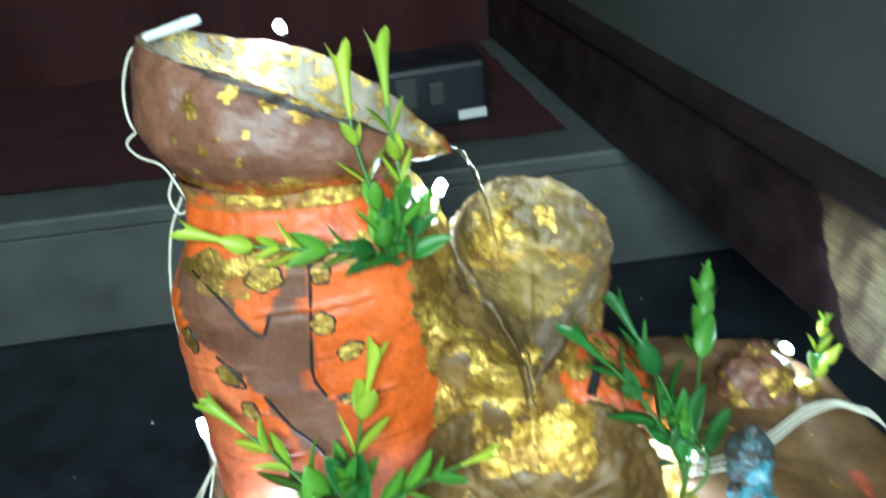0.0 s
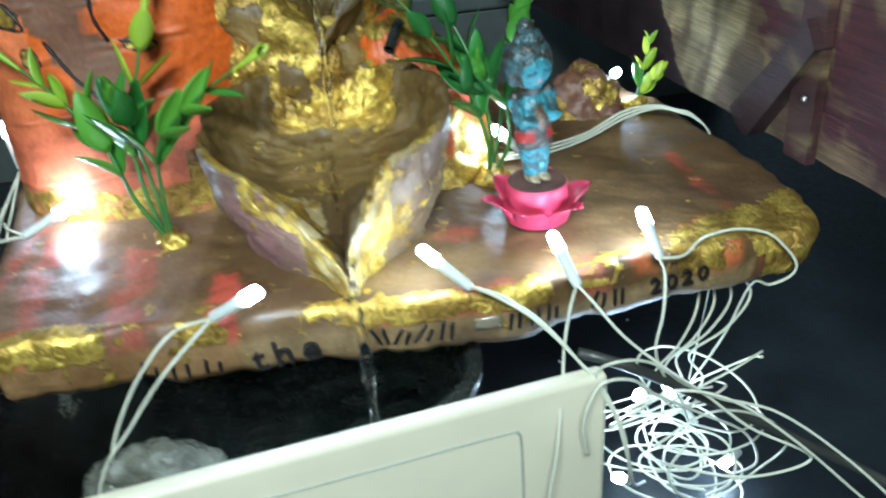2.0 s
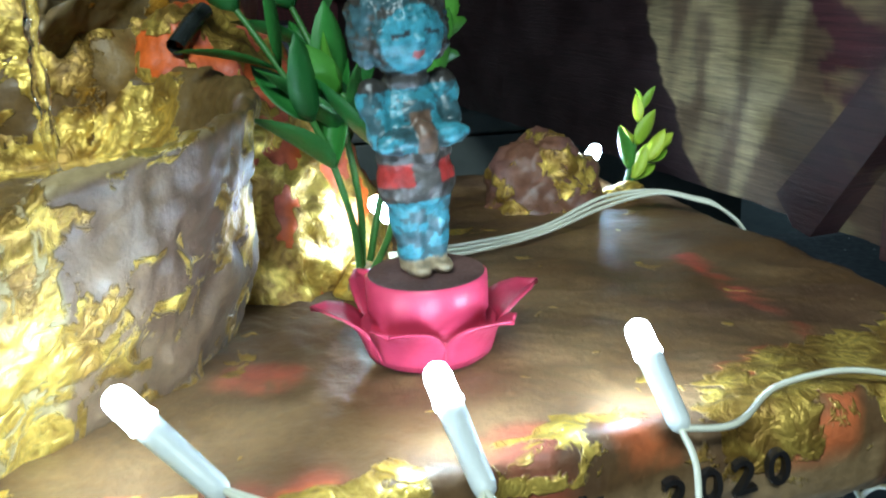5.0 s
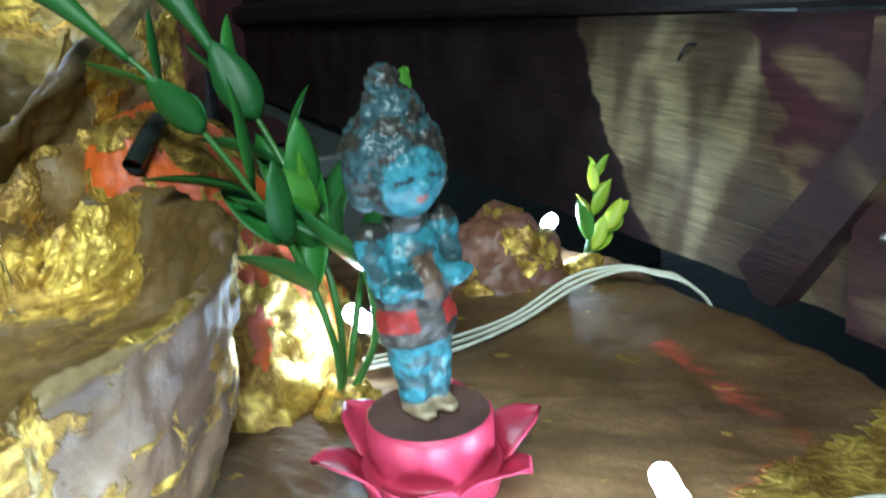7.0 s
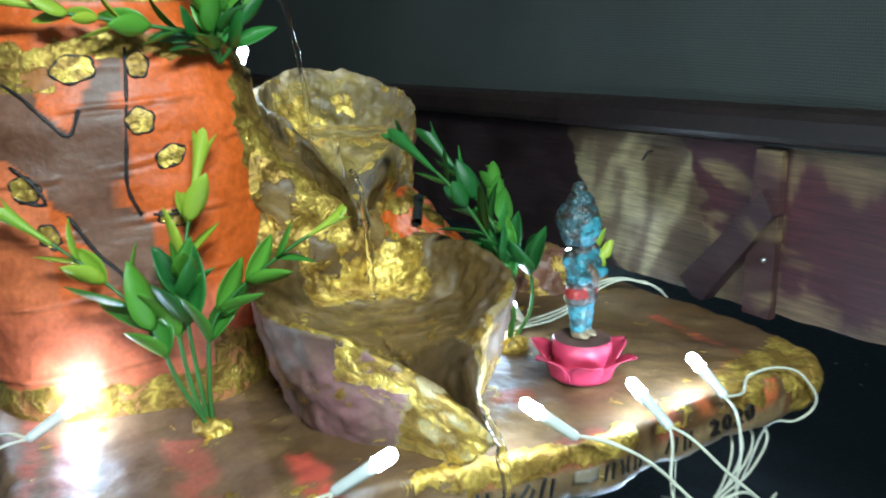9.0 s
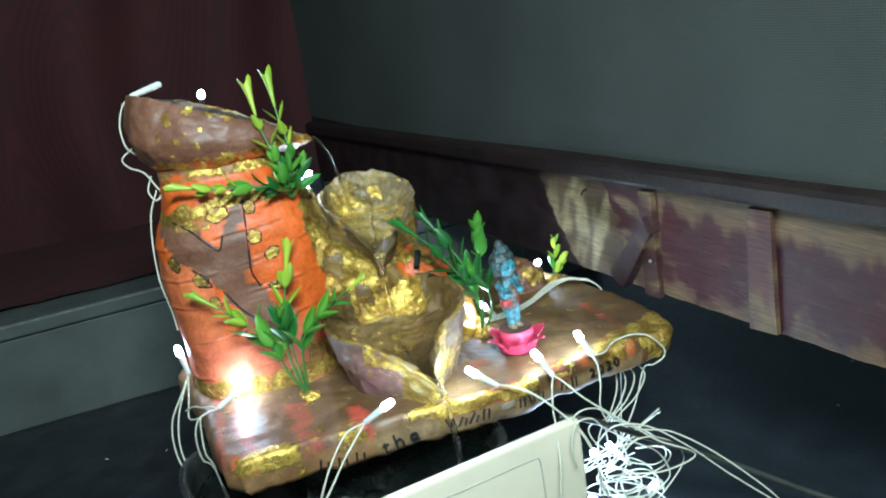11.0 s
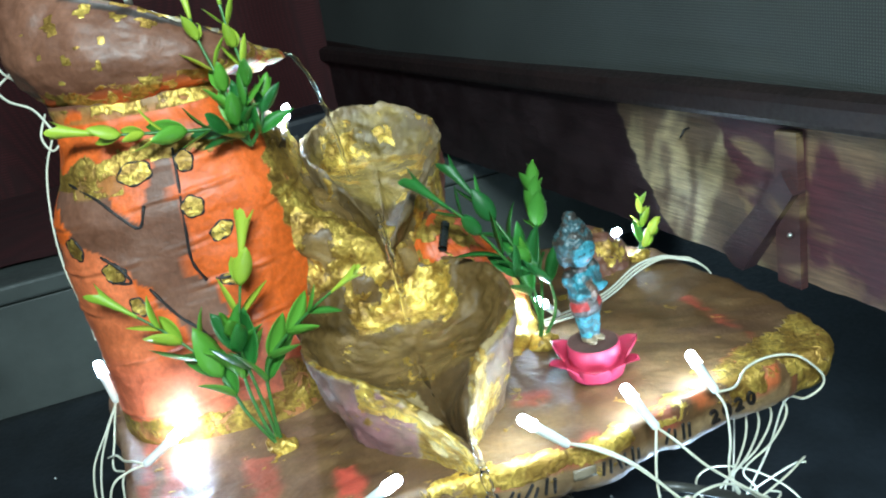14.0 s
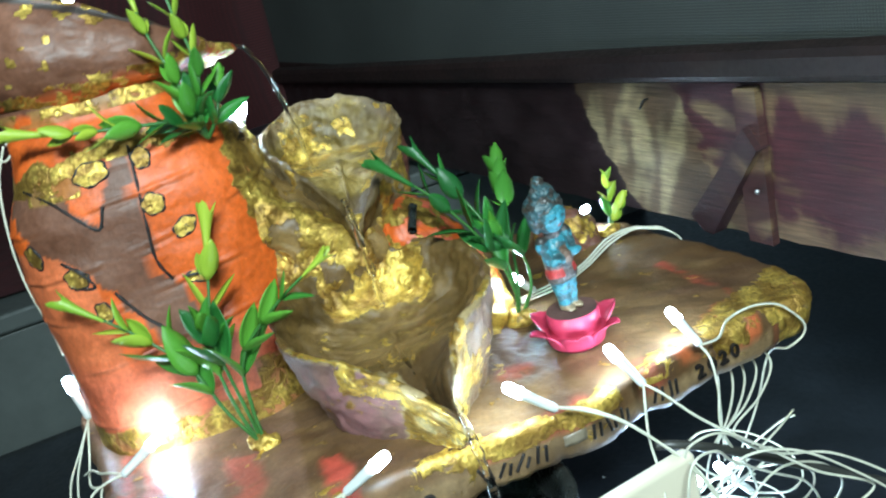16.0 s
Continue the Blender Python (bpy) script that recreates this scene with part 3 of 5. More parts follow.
ink("ink_line", [(-0.0525, 0.342), (-0.0535, 0.325), (-0.0555, 0.305), (-0.0565, 0.290), (-0.0525, 0.279)])
ink("ink_line", [(-0.104, 0.333), (-0.092, 0.326), (-0.083, 0.317), (-0.0755, 0.3105), (-0.071, 0.320)])
ink("ink_line", [(-0.079, 0.281), (-0.070, 0.266), (-0.061, 0.256), (-0.056, 0.247)])
ink("ink_line", [(-0.048, 0.279), (-0.043, 0.2785), (-0.037, 0.279)])
ink("ink_line", [(-0.097, 0.300), (-0.090, 0.294), (-0.086, 0.286), (-0.095, 0.287)])


def blossom(cx, cz, rx, rz, tilt=0.0):
    """A gilded blossom outlined in black on the tower."""
    ring = []
    for i in range(18):
        a = 2 * math.pi * i / 18
        r = 0.92 + 0.07 * math.sin(5 * a + cx * 900)
        dx, dz = rx * r * math.cos(a), rz * r * math.sin(a)
        ring.append((cx + dx * math.cos(tilt) - dz * math.sin(tilt), cz + dx * math.sin(tilt) + dz * math.cos(tilt)))
    bm = bmesh.new()
    rows = [[bm.verts.new(on_tower(cx + (x - cx) * f, cz + (z - cz) * f, 0.0007)) for x, z in ring] for f in (1.0, 0.66, 0.33)]
    mid = bm.verts.new(on_tower(cx, cz, 0.0009))
    for a, b in zip(rows, rows[1:]):
        for i in range(18):
            bm.faces.new((a[i], a[(i + 1) % 18], b[(i + 1) % 18], b[i]))
    for i in range(18):
        bm.faces.new((rows[-1][i], rows[-1][(i + 1) % 18], mid))
    ob = part("blossom", bm, M_CLAY, fountain, "gilded blossom with black outline")
    paint(ob, lambda co: (0.40, 0.22, 0.06, 1.3))
    ink("outline", ring + ring[:2], 0.00068, ob)
    for k in range(4):
        a = tilt + 0.3 + k * 0.8
        ink("vein", [(cx - rx * 0.7 * math.cos(a), cz - rz * 0.7 * math.sin(a)), (cx, cz + 0.0006), (cx + rx * 0.7 * math.cos(a), cz + rz * 0.7 * math.sin(a))], 0.00052, ob)


for spec in ((-0.0715, 0.3345, 0.0085, 0.0052, 0.15), (-0.0485, 0.3355, 0.0042, 0.0050), (-0.0495, 0.3150, 0.0055, 0.0050), (-0.0395, 0.3010, 0.0062, 0.0040, 0.5),
             (-0.0400, 0.2770, 0.0070, 0.0030, -0.1), (-0.1085, 0.3040, 0.0035, 0.0058, 0.3), (-0.0925, 0.2915, 0.0058, 0.0048, -0.4), (-0.0860, 0.2735, 0.0036, 0.0052, 0.4)):
    blossom(*spec)

# tilted pot on the tower's neck, open to one side with a pouring lip
RIM_C, RIM_R, RIM_L, RIM_B = Vector((-0.054, 0.352, 0.401)), Vector((0.061, -0.018, -0.033)), Vector((-0.064, 0.0, 0.0205)), Vector((0.006, 0.040, -0.0075))
KP = 160


def pot_rim(a, f=1.0):
    c, s = math.cos(a), math.sin(a)
    side = RIM_R if c > 0 else RIM_L
    pinch = 1 - 0.42 * max(0, c) ** 2
    return RIM_C + side * abs(c) * f + RIM_B * s * pinch * f


def pot_mesh():
    rings = []
    for j in range(46):
        t = j / 45
        ring = []
        for i in range(KP):
            a = 2 * math.pi * i / KP
            n = Vector((-0.067 + 0.0415 * math.cos(a), 0.345 + 0.0355 * math.sin(a), 0.364))
            p = n.lerp(pot_rim(a), t)
            out = Vector((math.cos(a), math.sin(a), -0.15))
            p += out * 0.0115 * math.sin(math.pi * min(1, t * 1.02)) ** 0.8 * (1 - 0.45 * max(0, math.cos(a)))
            ring.append(p)
        rings.append(ring)
    for f, dz in ((0.985, 0.0014), (0.955, 0.0010), (0.93, -0.001), (0.88, -0.006), (0.8, -0.0115), (0.65, -0.017), (0.45, -0.0205), (0.25, -0.022), (0.02, -0.022)):
        rings.append([pot_rim(2 * math.pi * i / KP, f) + Vector((0, 0, dz)) for i in range(KP)])
    bm = loft(rings)
    rough_up(bm, ((34, 0.0022), (110, 0.0009), (330, 0.0003)))
    return bm


SPOTS = [(-0.091, 0.404, 0.0042), (-0.075, 0.409, 0.0034), (-0.060, 0.4065, 0.0046), (-0.071, 0.395, 0.0020), (-0.087, 0.389, 0.0027), (-0.074, 0.3845, 0.0026),
         (-0.099, 0.392, 0.0016), (-0.081, 0.394, 0.0016), (-0.067, 0.389, 0.0012), (-0.063, 0.384, 0.0014), (-0.092, 0.380, 0.0018), (-0.048, 0.401, 0.0058), (-0.104, 0.402, 0.0012)]


def pot_paint(co, inner):
    x, y, z = co
    w = 0.0016 * nz(x, y, z, 160)
    rel = co - RIM_C
    h = rel.z - (-0.43 * rel.x + -0.05 * rel.y)
    c = blend(BROWN, (0.21, 0.088, 0.05), smooth01(-0.4, 0.4, nz(x, y, z, 40)))
    leaf = 0.0
    for sx, sz, r in SPOTS:
        if y < 0.36 and math.hypot(x - sx + w, z - sz + w) < r * 0.92:
            leaf = 0.95
    if z < 0.3745 + w * 2:
        leaf = max(leaf, 0.45 + 0.4 * nz(x, y, z, 60, 2.0))
        c = blend(c, ORANGE, smooth01(0.376, 0.366, z))
    ins = math.hypot(rel.dot(RIM_R.normalized()) / 0.064, rel.y / 0.040)
    if inner and ins < 0.985:
        c, leaf = (0.26, 0.215, 0.14), 0.42 + 0.28 * nz(x, y, z, 50, 8.0)
    if abs(h) < 0.0016 and ins > 0.9:
        c, leaf = (0.035, 0.022, 0.016), 0.0
    if x > -0.012:
        leaf = max(leaf, 0.55)
    return (*c, leaf)


paint(part("top_pot", pot_mesh(), M_CLAY, fountain, "tilted brown pot with gold spots"), pot_paint, 46 * KP)


def lumpy_body(table_rows, n=2.6, k=150, rows=60, layers=((40, 0.005), (120, 0.002), (320, 0.0007)), cap=True):
    z0, z1 = table_rows[0][0], table_rows[-1][0]
    rings = [squircle(*table(table_rows, z0 + (z1 - z0) * j / rows), z0 + (z1 - z0) * j / rows, k, n) for j in range(rows + 1)]
    if cap:
        cx, cy, a, b = table_rows[-1][1:]
        for f, up in ((0.85, 0.0025), (0.6, 0.004), (0.3, 0.005), (0.03, 0.005)):
            rings.append(squircle(cx, cy, a * f, b * f, z1 + up, k, n))
    bm = loft(rings)
    rough_up(bm, layers)
    return bm


# gilded cliff under the upper bowl
cliff = lumpy_body([(0.194, 0.026, 0.351, 0.058, 0.062), (0.23, 0.024, 0.349, 0.056, 0.057), (0.255, 0.021, 0.348, 0.053, 0.053), (0.268, 0.014, 0.347, 0.048, 0.050), (0.279, -0.004, 0.346, 0.034, 0.048), (0.300, -0.015, 0.345, 0.023, 0.045), (0.328, -0.020, 0.345, 0.020, 0.040)],
                   layers=((30, 0.006), (75, 0.0035), (190, 0.0013)))


def cliff_paint(co):
    x, y, z = co
    c = blend((0.13, 0.070, 0.020), (0.24, 0.145, 0.045), smooth01(-0.4, 0.4, nz(x, y, z, 50)))
    leaf = 0.55 + 0.8 * nz(x, y, z, 42, 5.0)
    if x > 0.062:
        c, leaf = blend(MAROON, BROWN, smooth01(-0.3, 0.3, nz(x, y, z, 60))), 0.25
    return (*c, leaf)


paint(part("gilded_cliff", cliff, M_CLAY, fountain, "crumpled gold-leafed cliff"), cliff_paint)

# upper bowl with a lip towards the front
KB = 260


def bowl_rim(a, c, rx, ry, spout, pinch, front):
    """Rim of a bowl: an ellipse drawn out to a spout at the front."""
    ca, sa = math.cos(a), math.sin(a)
    p = Vector((c[0] + rx * ca, c[1] + (ry if sa > 0 else front) * sa, c[2]))
    k = max(0.0, -sa) ** pinch
    q = p.lerp(Vector(spout), k * smooth01(0.0, 1.0, k) ** 0.4)
    q.z = c[2] + (spout[2] - c[2]) * k ** 0.8
    return q


def bowl_mesh(c, rx, ry, spout, pinch, deep, foot, tilt, waist, wall=0.92, front=0.041, layers=((45, 0.003), (130, 0.0013), (350, 0.0005)), lift=None):
    rings = []
    rim = []
    for i in range(KB):
        a = 2 * math.pi * i / KB
        p = bowl_rim(a, c, rx, ry, spout, pinch, front)
        p.z += tilt(a) if callable(tilt) else 0
        rim.append(p)
    fx, fy, frx, fry, fz = foot
    for j in range(40):
        t = j / 39
        ring = []
        for i, p in enumerate(rim):
            a = 2 * math.pi * i / KB
            q = Vector((fx + frx * math.cos(a), fy + fry * math.sin(a), fz))
            q = q.lerp(Vector((spout[0], spout[1] + 0.026, fz)), 0.9 * max(0.0, -math.sin(a)) ** 14)
            e = q.lerp(p, t ** 1.2 if math.sin(a) < -0.6 else t)
            e.z = fz + (p.z - fz) * t
            e -= Vector((math.cos(a), math.sin(a), 0)) * waist * math.sin(math.pi * t)
            ring.append(e)
        rings.append(ring)
    mid = Vector((c[0], c[1], 0))
    inner = ((0.0, 0.99, -0.0012), (0.1, 0.955, -0.0018), (0.2, wall, -0.0005), (0.3, 0.88, 0.003), (0.4, 0.82, 0.007), (0.5, 0.74, 0.011), (0.6, 0.62, 0.0145), (0.7, 0.48, 0.017), (0.8, 0.32, 0.0185), (0.9, 0.16, 0.019), (1.0, 0.01, 0.019))
    for step in range(46):
        f, dn = table(inner, step / 45)
        ring = []
        for i, p in enumerate(rim):
            q = mid + (p - mid) * f
            sp = max(0.0, -math.sin(2 * math.pi * i / KB)) ** pinch
            q.z = p.z * f + (c[2] - 0.004) * (1 - f) - dn / 0.019 * deep * (1 - 0.4 * sp) - 0.0035 * sp * (dn > 0)
            ring.append(q)
        rings.append(ring)
    bm = loft(rings)
    rough_up(bm, layers)
    return bm


upper = bowl_mesh((0.043, 0.352, 0.313), 0.0385, 0.041, (0.0345, 0.284, 0.278), 8, 0.022, (0.040, 0.352, 0.036, 0.040, 0.255), lambda a: 0.011 * math.sin(a) - 0.003 * max(0, math.cos(a)) - (0.0 if math.sin(a) > -0.8 else 0.0), 0.0)


def upper_paint(co, ins):
    x, y, z = co
    r = math.hypot((x - 0.043) / 0.0385, (y - 0.352) / 0.041)
    k = smooth01(-0.3, 0.4, nz(x, y, z, 60))
    c = blend((0.15, 0.10, 0.045), (0.25, 0.18, 0.09), k)
    leaf = 0.22 + 0.3 * nz(x, y, z, 60, 3.0)
    if ins and r < 0.90:
        c = blend((0.13, 0.085, 0.018), (0.22, 0.15, 0.036), k)
        leaf = 0.26 + 0.45 * nz(x, y, z, 55, 1.0)
        if y > 0.352 and 0.30 < r < 0.80 and x < 0.058:
            leaf = 0.62 + 0.5 * nz(x, y, z, 55, 1.0)
    elif not ins:
        leaf = 0.44 + 0.6 * nz(x, y, z, 48, 7.0)
        # shaded underside of the pouring channel, painted as a darker brown
        if y < 0.330 and abs(x - 0.034) < 0.013 + 0.3 * (0.33 - y):
            c, leaf = (0.10, 0.062, 0.020), 0.20
    if ins and y < 0.332 and z < 0.306:
        c, leaf = (0.11, 0.068, 0.022), 0.24 + 0.6 * nz(x, y, z, 50, 13.0)
        if abs(x - 0.035) < 0.006:
            leaf = 0.05
    if x > 0.074 and z < 0.30:
        c, leaf = MAROON, 0.15
    return (*c, leaf)


paint(part("upper_bowl", upper, M_CLAY, fountain, "upper clay basin gilded inside"), upper_paint, 40 * KB)

# lower bowl on the slab, with a long spout over the slab's edge
LB = (0.035, 0.256, 0.247)
lower = bowl_mesh(LB, 0.052, 0.050, (0.0455, 0.165, 0.222), 22, 0.022, (0.036, 0.262, 0.038, 0.050, SLAB_Z - 0.003), lambda a: 0.008 * max(0, math.sin(a)) + 0.005 * max(0, math.cos(a)) * (1 - max(0, -math.sin(a)) ** 3), -0.002, front=0.060,
                  layers=((30, 0.003), (90, 0.0016), (260, 0.0006)))


def lower_paint(co, ins):
    x, y, z = co
    r = math.hypot((x - LB[0]) / 0.052, (y - LB[1]) / 0.050)
    c = blend((0.115, 0.066, 0.018), (0.17, 0.10, 0.03), smooth01(-0.3, 0.4, nz(x, y, z, 60)))
    leaf = 0.1
    if ins:
        back = smooth01(0.262, 0.282, y) * smooth01(0.40, 0.55, r) * smooth01(0.036, 0.020, abs(x - 0.037))
        if back > 0.1 and r < 0.93:
            leaf = 0.85 * back + 0.35 * nz(x, y, z, 60, 9.0)
        elif r < 0.7:
            leaf = 0.24 + 0.2 * nz(x, y, z, 70, 4.0)
        bank = abs(x - 0.0445) - 0.0035 - 0.20 * max(0.0, y - 0.182)
        if y < 0.234 and bank > 0.0:
            c, leaf = (0.40, 0.29, 0.14), 0.52 + 0.3 * nz(x, y, z, 60, 3.0)
        elif y < 0.234:
            c, leaf = (0.10, 0.055, 0.018), 0.1
    else:
        k = smooth01(-0.2, 0.3, nz(x, y, z, 45, 2.0))
        c = blend(MAUVE, (0.16, 0.085, 0.06), k)
        leaf = 0.16 + 0.42 * nz(x, y, z, 34, 12.0)
        if x > 0.05:
            c = blend((0.12, 0.065, 0.034), (0.19, 0.115, 0.06), smooth01(-0.3, 0.3, nz(x, y, z, 50)))
            leaf = 0.46 + 0.6 * nz(x, y, z, 34)
        if z > 0.229 and y < 0.236 and x > 0.004:
            leaf = 0.60 if x < 0.05 else 0.36
        if 0.026 < x < 0.06 and y < 0.212:
            leaf = 0.58
            c = (0.40, 0.30, 0.13)
    return (*c, leaf)


paint(part("lower_bowl", lower, M_CLAY, fountain, "lower clay basin, mauve-brown outside, gilded lip"), lower_paint, 40 * KB)

# flank of orange and gold rock at the side, and a small gilded rock behind
flank = lumpy_body([(0.194, 0.080, 0.334, 0.034, 0.054), (0.215, 0.077, 0.331, 0.031, 0.048), (0.240, 0.073, 0.328, 0.024, 0.040), (0.258, 0.067, 0.326, 0.017, 0.032), (0.268, 0.062, 0.325, 0.011, 0.022)], 2.2, 110, 40,
                   ((45, 0.004), (110, 0.0022), (300, 0.0008)))


def flank_paint(co):
    x, y, z = co
    k = nz(x, y, z, 105, 6.0)
    c = blend(ORANGE, (0.50, 0.10, 0.05), smooth01(-0.3, 0.3, nz(x, y, z, 60)))
    leaf = 0.78 if k > -0.06 or z < 0.214 else 0.10
    return (*c, leaf)


paint(part("side_rock", flank, M_CLAY, fountain, "orange and gold painted rock flank"), flank_paint)
stone = lumpy_body([(0.196, 0.166, 0.366, 0.023, 0.019), (0.210, 0.165, 0.366, 0.019, 0.016), (0.219, 0.164, 0.366, 0.012, 0.011)], 2.1, 70, 22, ((60, 0.004), (150, 0.002), (400, 0.0006)))
paint(part("small_rock", stone, M_CLAY, fountain, "small brown rock with gold leaf"), lambda co: (*blend(BROWN, (0.14, 0.06, 0.045), smooth01(-0.2, 0.3, nz(*co, 60))), 0.36 + 0.55 * nz(*co, 75, 2.0)))
bm = tube([(0.069, 0.308, 0.271), (0.0665, 0.302, 0.268), (0.0635, 0.2945, 0.2630)], 0.0024, 12, 4, False)
part("feed_tube", bm, M_BASIN, fountain, "dark stub of feed hose")
for at, r in (((-0.036, 0.250, 0.2015), 0.0065), ((0.106, 0.286, 0.2015), 0.0085), ((0.192, 0.361, 0.2015), 0.006)):
    bm = bmesh.new()
    bmesh.ops.create_icosphere(bm, subdivisions=4, radius=r, matrix=Matrix.Translation(at) @ Matrix.Diagonal((1, 1, 0.75, 1)))
    rough_up(bm, ((120, 0.003), (300, 0.001)))
    paint(part("glue_lump", bm, M_CLAY, fountain, "gilded lump of glue"), lambda co: (0.36, 0.22, 0.08, 0.7))

# writing on the slab's front face: illegible marks as bars, the year as figures


def face_frame(x):
    """Place and turn of the slab's front face at x."""
    pts = [(-0.088, 0.180), (-0.045, 0.186), (0.030, 0.188), (0.100, 0.189), (0.163, 0.205), (0.205, 0.212), (0.228, 0.218)]
    for (x0, y0), (x1, y1) in zip(pts, pts[1:]):
        if x <= x1:
            return y0 + (y1 - y0) * (x - x0) / (x1 - x0), math.atan2(y1 - y0, x1 - x0)
    return 0.236, 0.6


slab_ob = next(c for c in fountain.children if c.name.startswith("base_slab"))


def on_face(x, z):
    y, a = face_frame(x)
    n = Vector((math.sin(a), -math.cos(a), 0))
    o = Vector((x, y, z)) + n * 0.03
    hit, p, nn, _ = slab_ob.ray_cast(o, -n)
    return (p if hit else Vector((x, y, z)) + n * 0.002) + n * 0.0002


def mark(points, r=0.00078):
    part("ink_mark", tube([on_face(x, z) for x, z in points], r, 5, 5), M_INK, slab_ob, "black felt-pen mark")


rnd = random.Random(11)
for x, width, bars, zc in ((-0.0435, 0.036, 3, 0.1800), (0.0465, 0.034, 4, 0.1850), (0.0985, 0.023, 3, 0.1865), (0.1335, 0.015, 2, 0.1865)):
    for k in range(bars):
        xa = x + width * (k + 0.4) / bars
        tall = rnd.uniform(0.0034, 0.0046)
        lean = rnd.uniform(-0.0022, 0.0026)
        mark([(xa - lean, zc - tall), (xa, zc), (xa + lean, zc + tall)])
        xb, low = xa + width * 0.42 / bars, rnd.uniform(0.0, 0.0025)
        mark([(xb - 0.5 * lean, zc - tall), (xb, zc - 0.5 * low), (xb + 0.4 * lean, zc + tall - low)])


def written(name, body, size, x, z, turn, label):
    cu = bpy.data.curves.new(name, "FONT")
    cu.body, cu.size, cu.extrude, cu.offset, cu.space_character = body, size, 0.0008, 0.00004, 1.35
    cu.materials.append(M_INK)
    ob = new(name, cu)
    a = face_frame(x + 0.012)[1]
    ob.matrix_basis = Matrix.Translation(on_face(x, z)) @ pose(0, 0, 0, 90, 0, math.degrees(a)) @ pose(0, 0, 0.0014, 0, 0, turn)
    ob.parent = slab_ob
    ob.matrix_parent_inverse = slab_ob.matrix_basis.inverted() if slab_ob.parent is None else Matrix()
    tagged(ob, label)


written("word_writing", "the", 0.0158, 0.0035, 0.1765, 8, "word written in black felt pen")
written("year_writing", "2020", 0.0100, 0.1590, 0.1840, 6, "year written in black felt pen")

tape = [[on_face(0.0875 + 0.0105 * i / 5, 0.1845 + 0.0055 * j / 3 + 0.0008 * (i / 5)) + Vector((0, -0.0006, 0)) for i in range(6)] for j in range(4)]
bm = loft(tape, False)
r = bmesh.ops.extrude_face_region(bm, geom=bm.faces[:])
for v in [g for g in r["geom"] if isinstance(g, bmesh.types.BMVert)]:
    v.co.y -= 0.0003
bmesh.ops.recalc_face_normals(bm, faces=bm.faces)
part("clear_tape", bm, M_CLEAR_TAPE, slab_ob, "short piece of clear glossy tape")

# ---- water ----


def stream(name, pts, r, label):
    bm = tube(pts, lambda t: r * (0.55 + 0.5 * abs(math.sin(t * 17)) * (0.4 + 0.6 * t)), 9, 14)
    for v in bm.verts:
        v.co += Vector((noise.noise(v.co * 260), noise.noise(v.co * 260 + Vector((7, 0, 0))), 0)) * r * 0.5
    ob = part(name, bm, M_WATER, None)
    ob.visible_shadow = False
    return tagged(ob, label, "water", "falling water", "")


stream("water_stream", [(0.004, 0.335, 0.370), (0.012, 0.336, 0.366), (0.019, 0.337, 0.350), (0.024, 0.338, 0.325), (0.027, 0.339, 0.296)], 0.0013, "thin water jet falling from the pot's lip")
stream("water_stream", [(0.0345, 0.296, 0.288), (0.0350, 0.286, 0.284), (0.0360, 0.279, 0.270), (0.0368, 0.276, 0.250), (0.0370, 0.275, 0.236)], 0.0020, "water falling between the two basins")
stream("water_stream", [(0.0455, 0.185, 0.231), (0.0455, 0.170, 0.2265), (0.0460, 0.1615, 0.220), (0.0475, 0.158, 0.200), (0.0485, 0.156, 0.170), (0.049, 0.155, 0.150)], 0.0022, "water running off the long spout")


def pool(name, c, rx, ry, z, label):
    bm = bmesh.new()
    rows = []
    for f in [k / 14 for k in range(1, 15)]:
        rows.append([bm.verts.new((c[0] + rx * f * math.cos(a), c[1] + ry * f * math.sin(a), z + 0.0005 * math.sin(f * 22 + 2 * math.sin(3 * a)) * (1 - f * 0.6))) for a in (2 * math.pi * i / 48 for i in range(48))])
    m = bm.verts.new((c[0], c[1], z))
    for i in range(48):
        bm.faces.new((rows[0][i], rows[0][(i + 1) % 48], m))
    for a, b in zip(rows, rows[1:]):
        for i in range(48):
            bm.faces.new((a[i], b[i], b[(i + 1) % 48], a[(i + 1) % 48]))
    bmesh.ops.recalc_face_normals(bm, faces=bm.faces)
    ob = part(name, bm, M_WATER, None)
    ob.visible_shadow = False
    return tagged(ob, label, "water")


pool("water_pool", (0.037, 0.262), 0.036, 0.034, 0.2375, "shallow rippled water standing in the lower basin")
pool("water_pool", (0.042, 0.352), 0.026, 0.028, 0.2985, "shallow water standing in the upper basin")

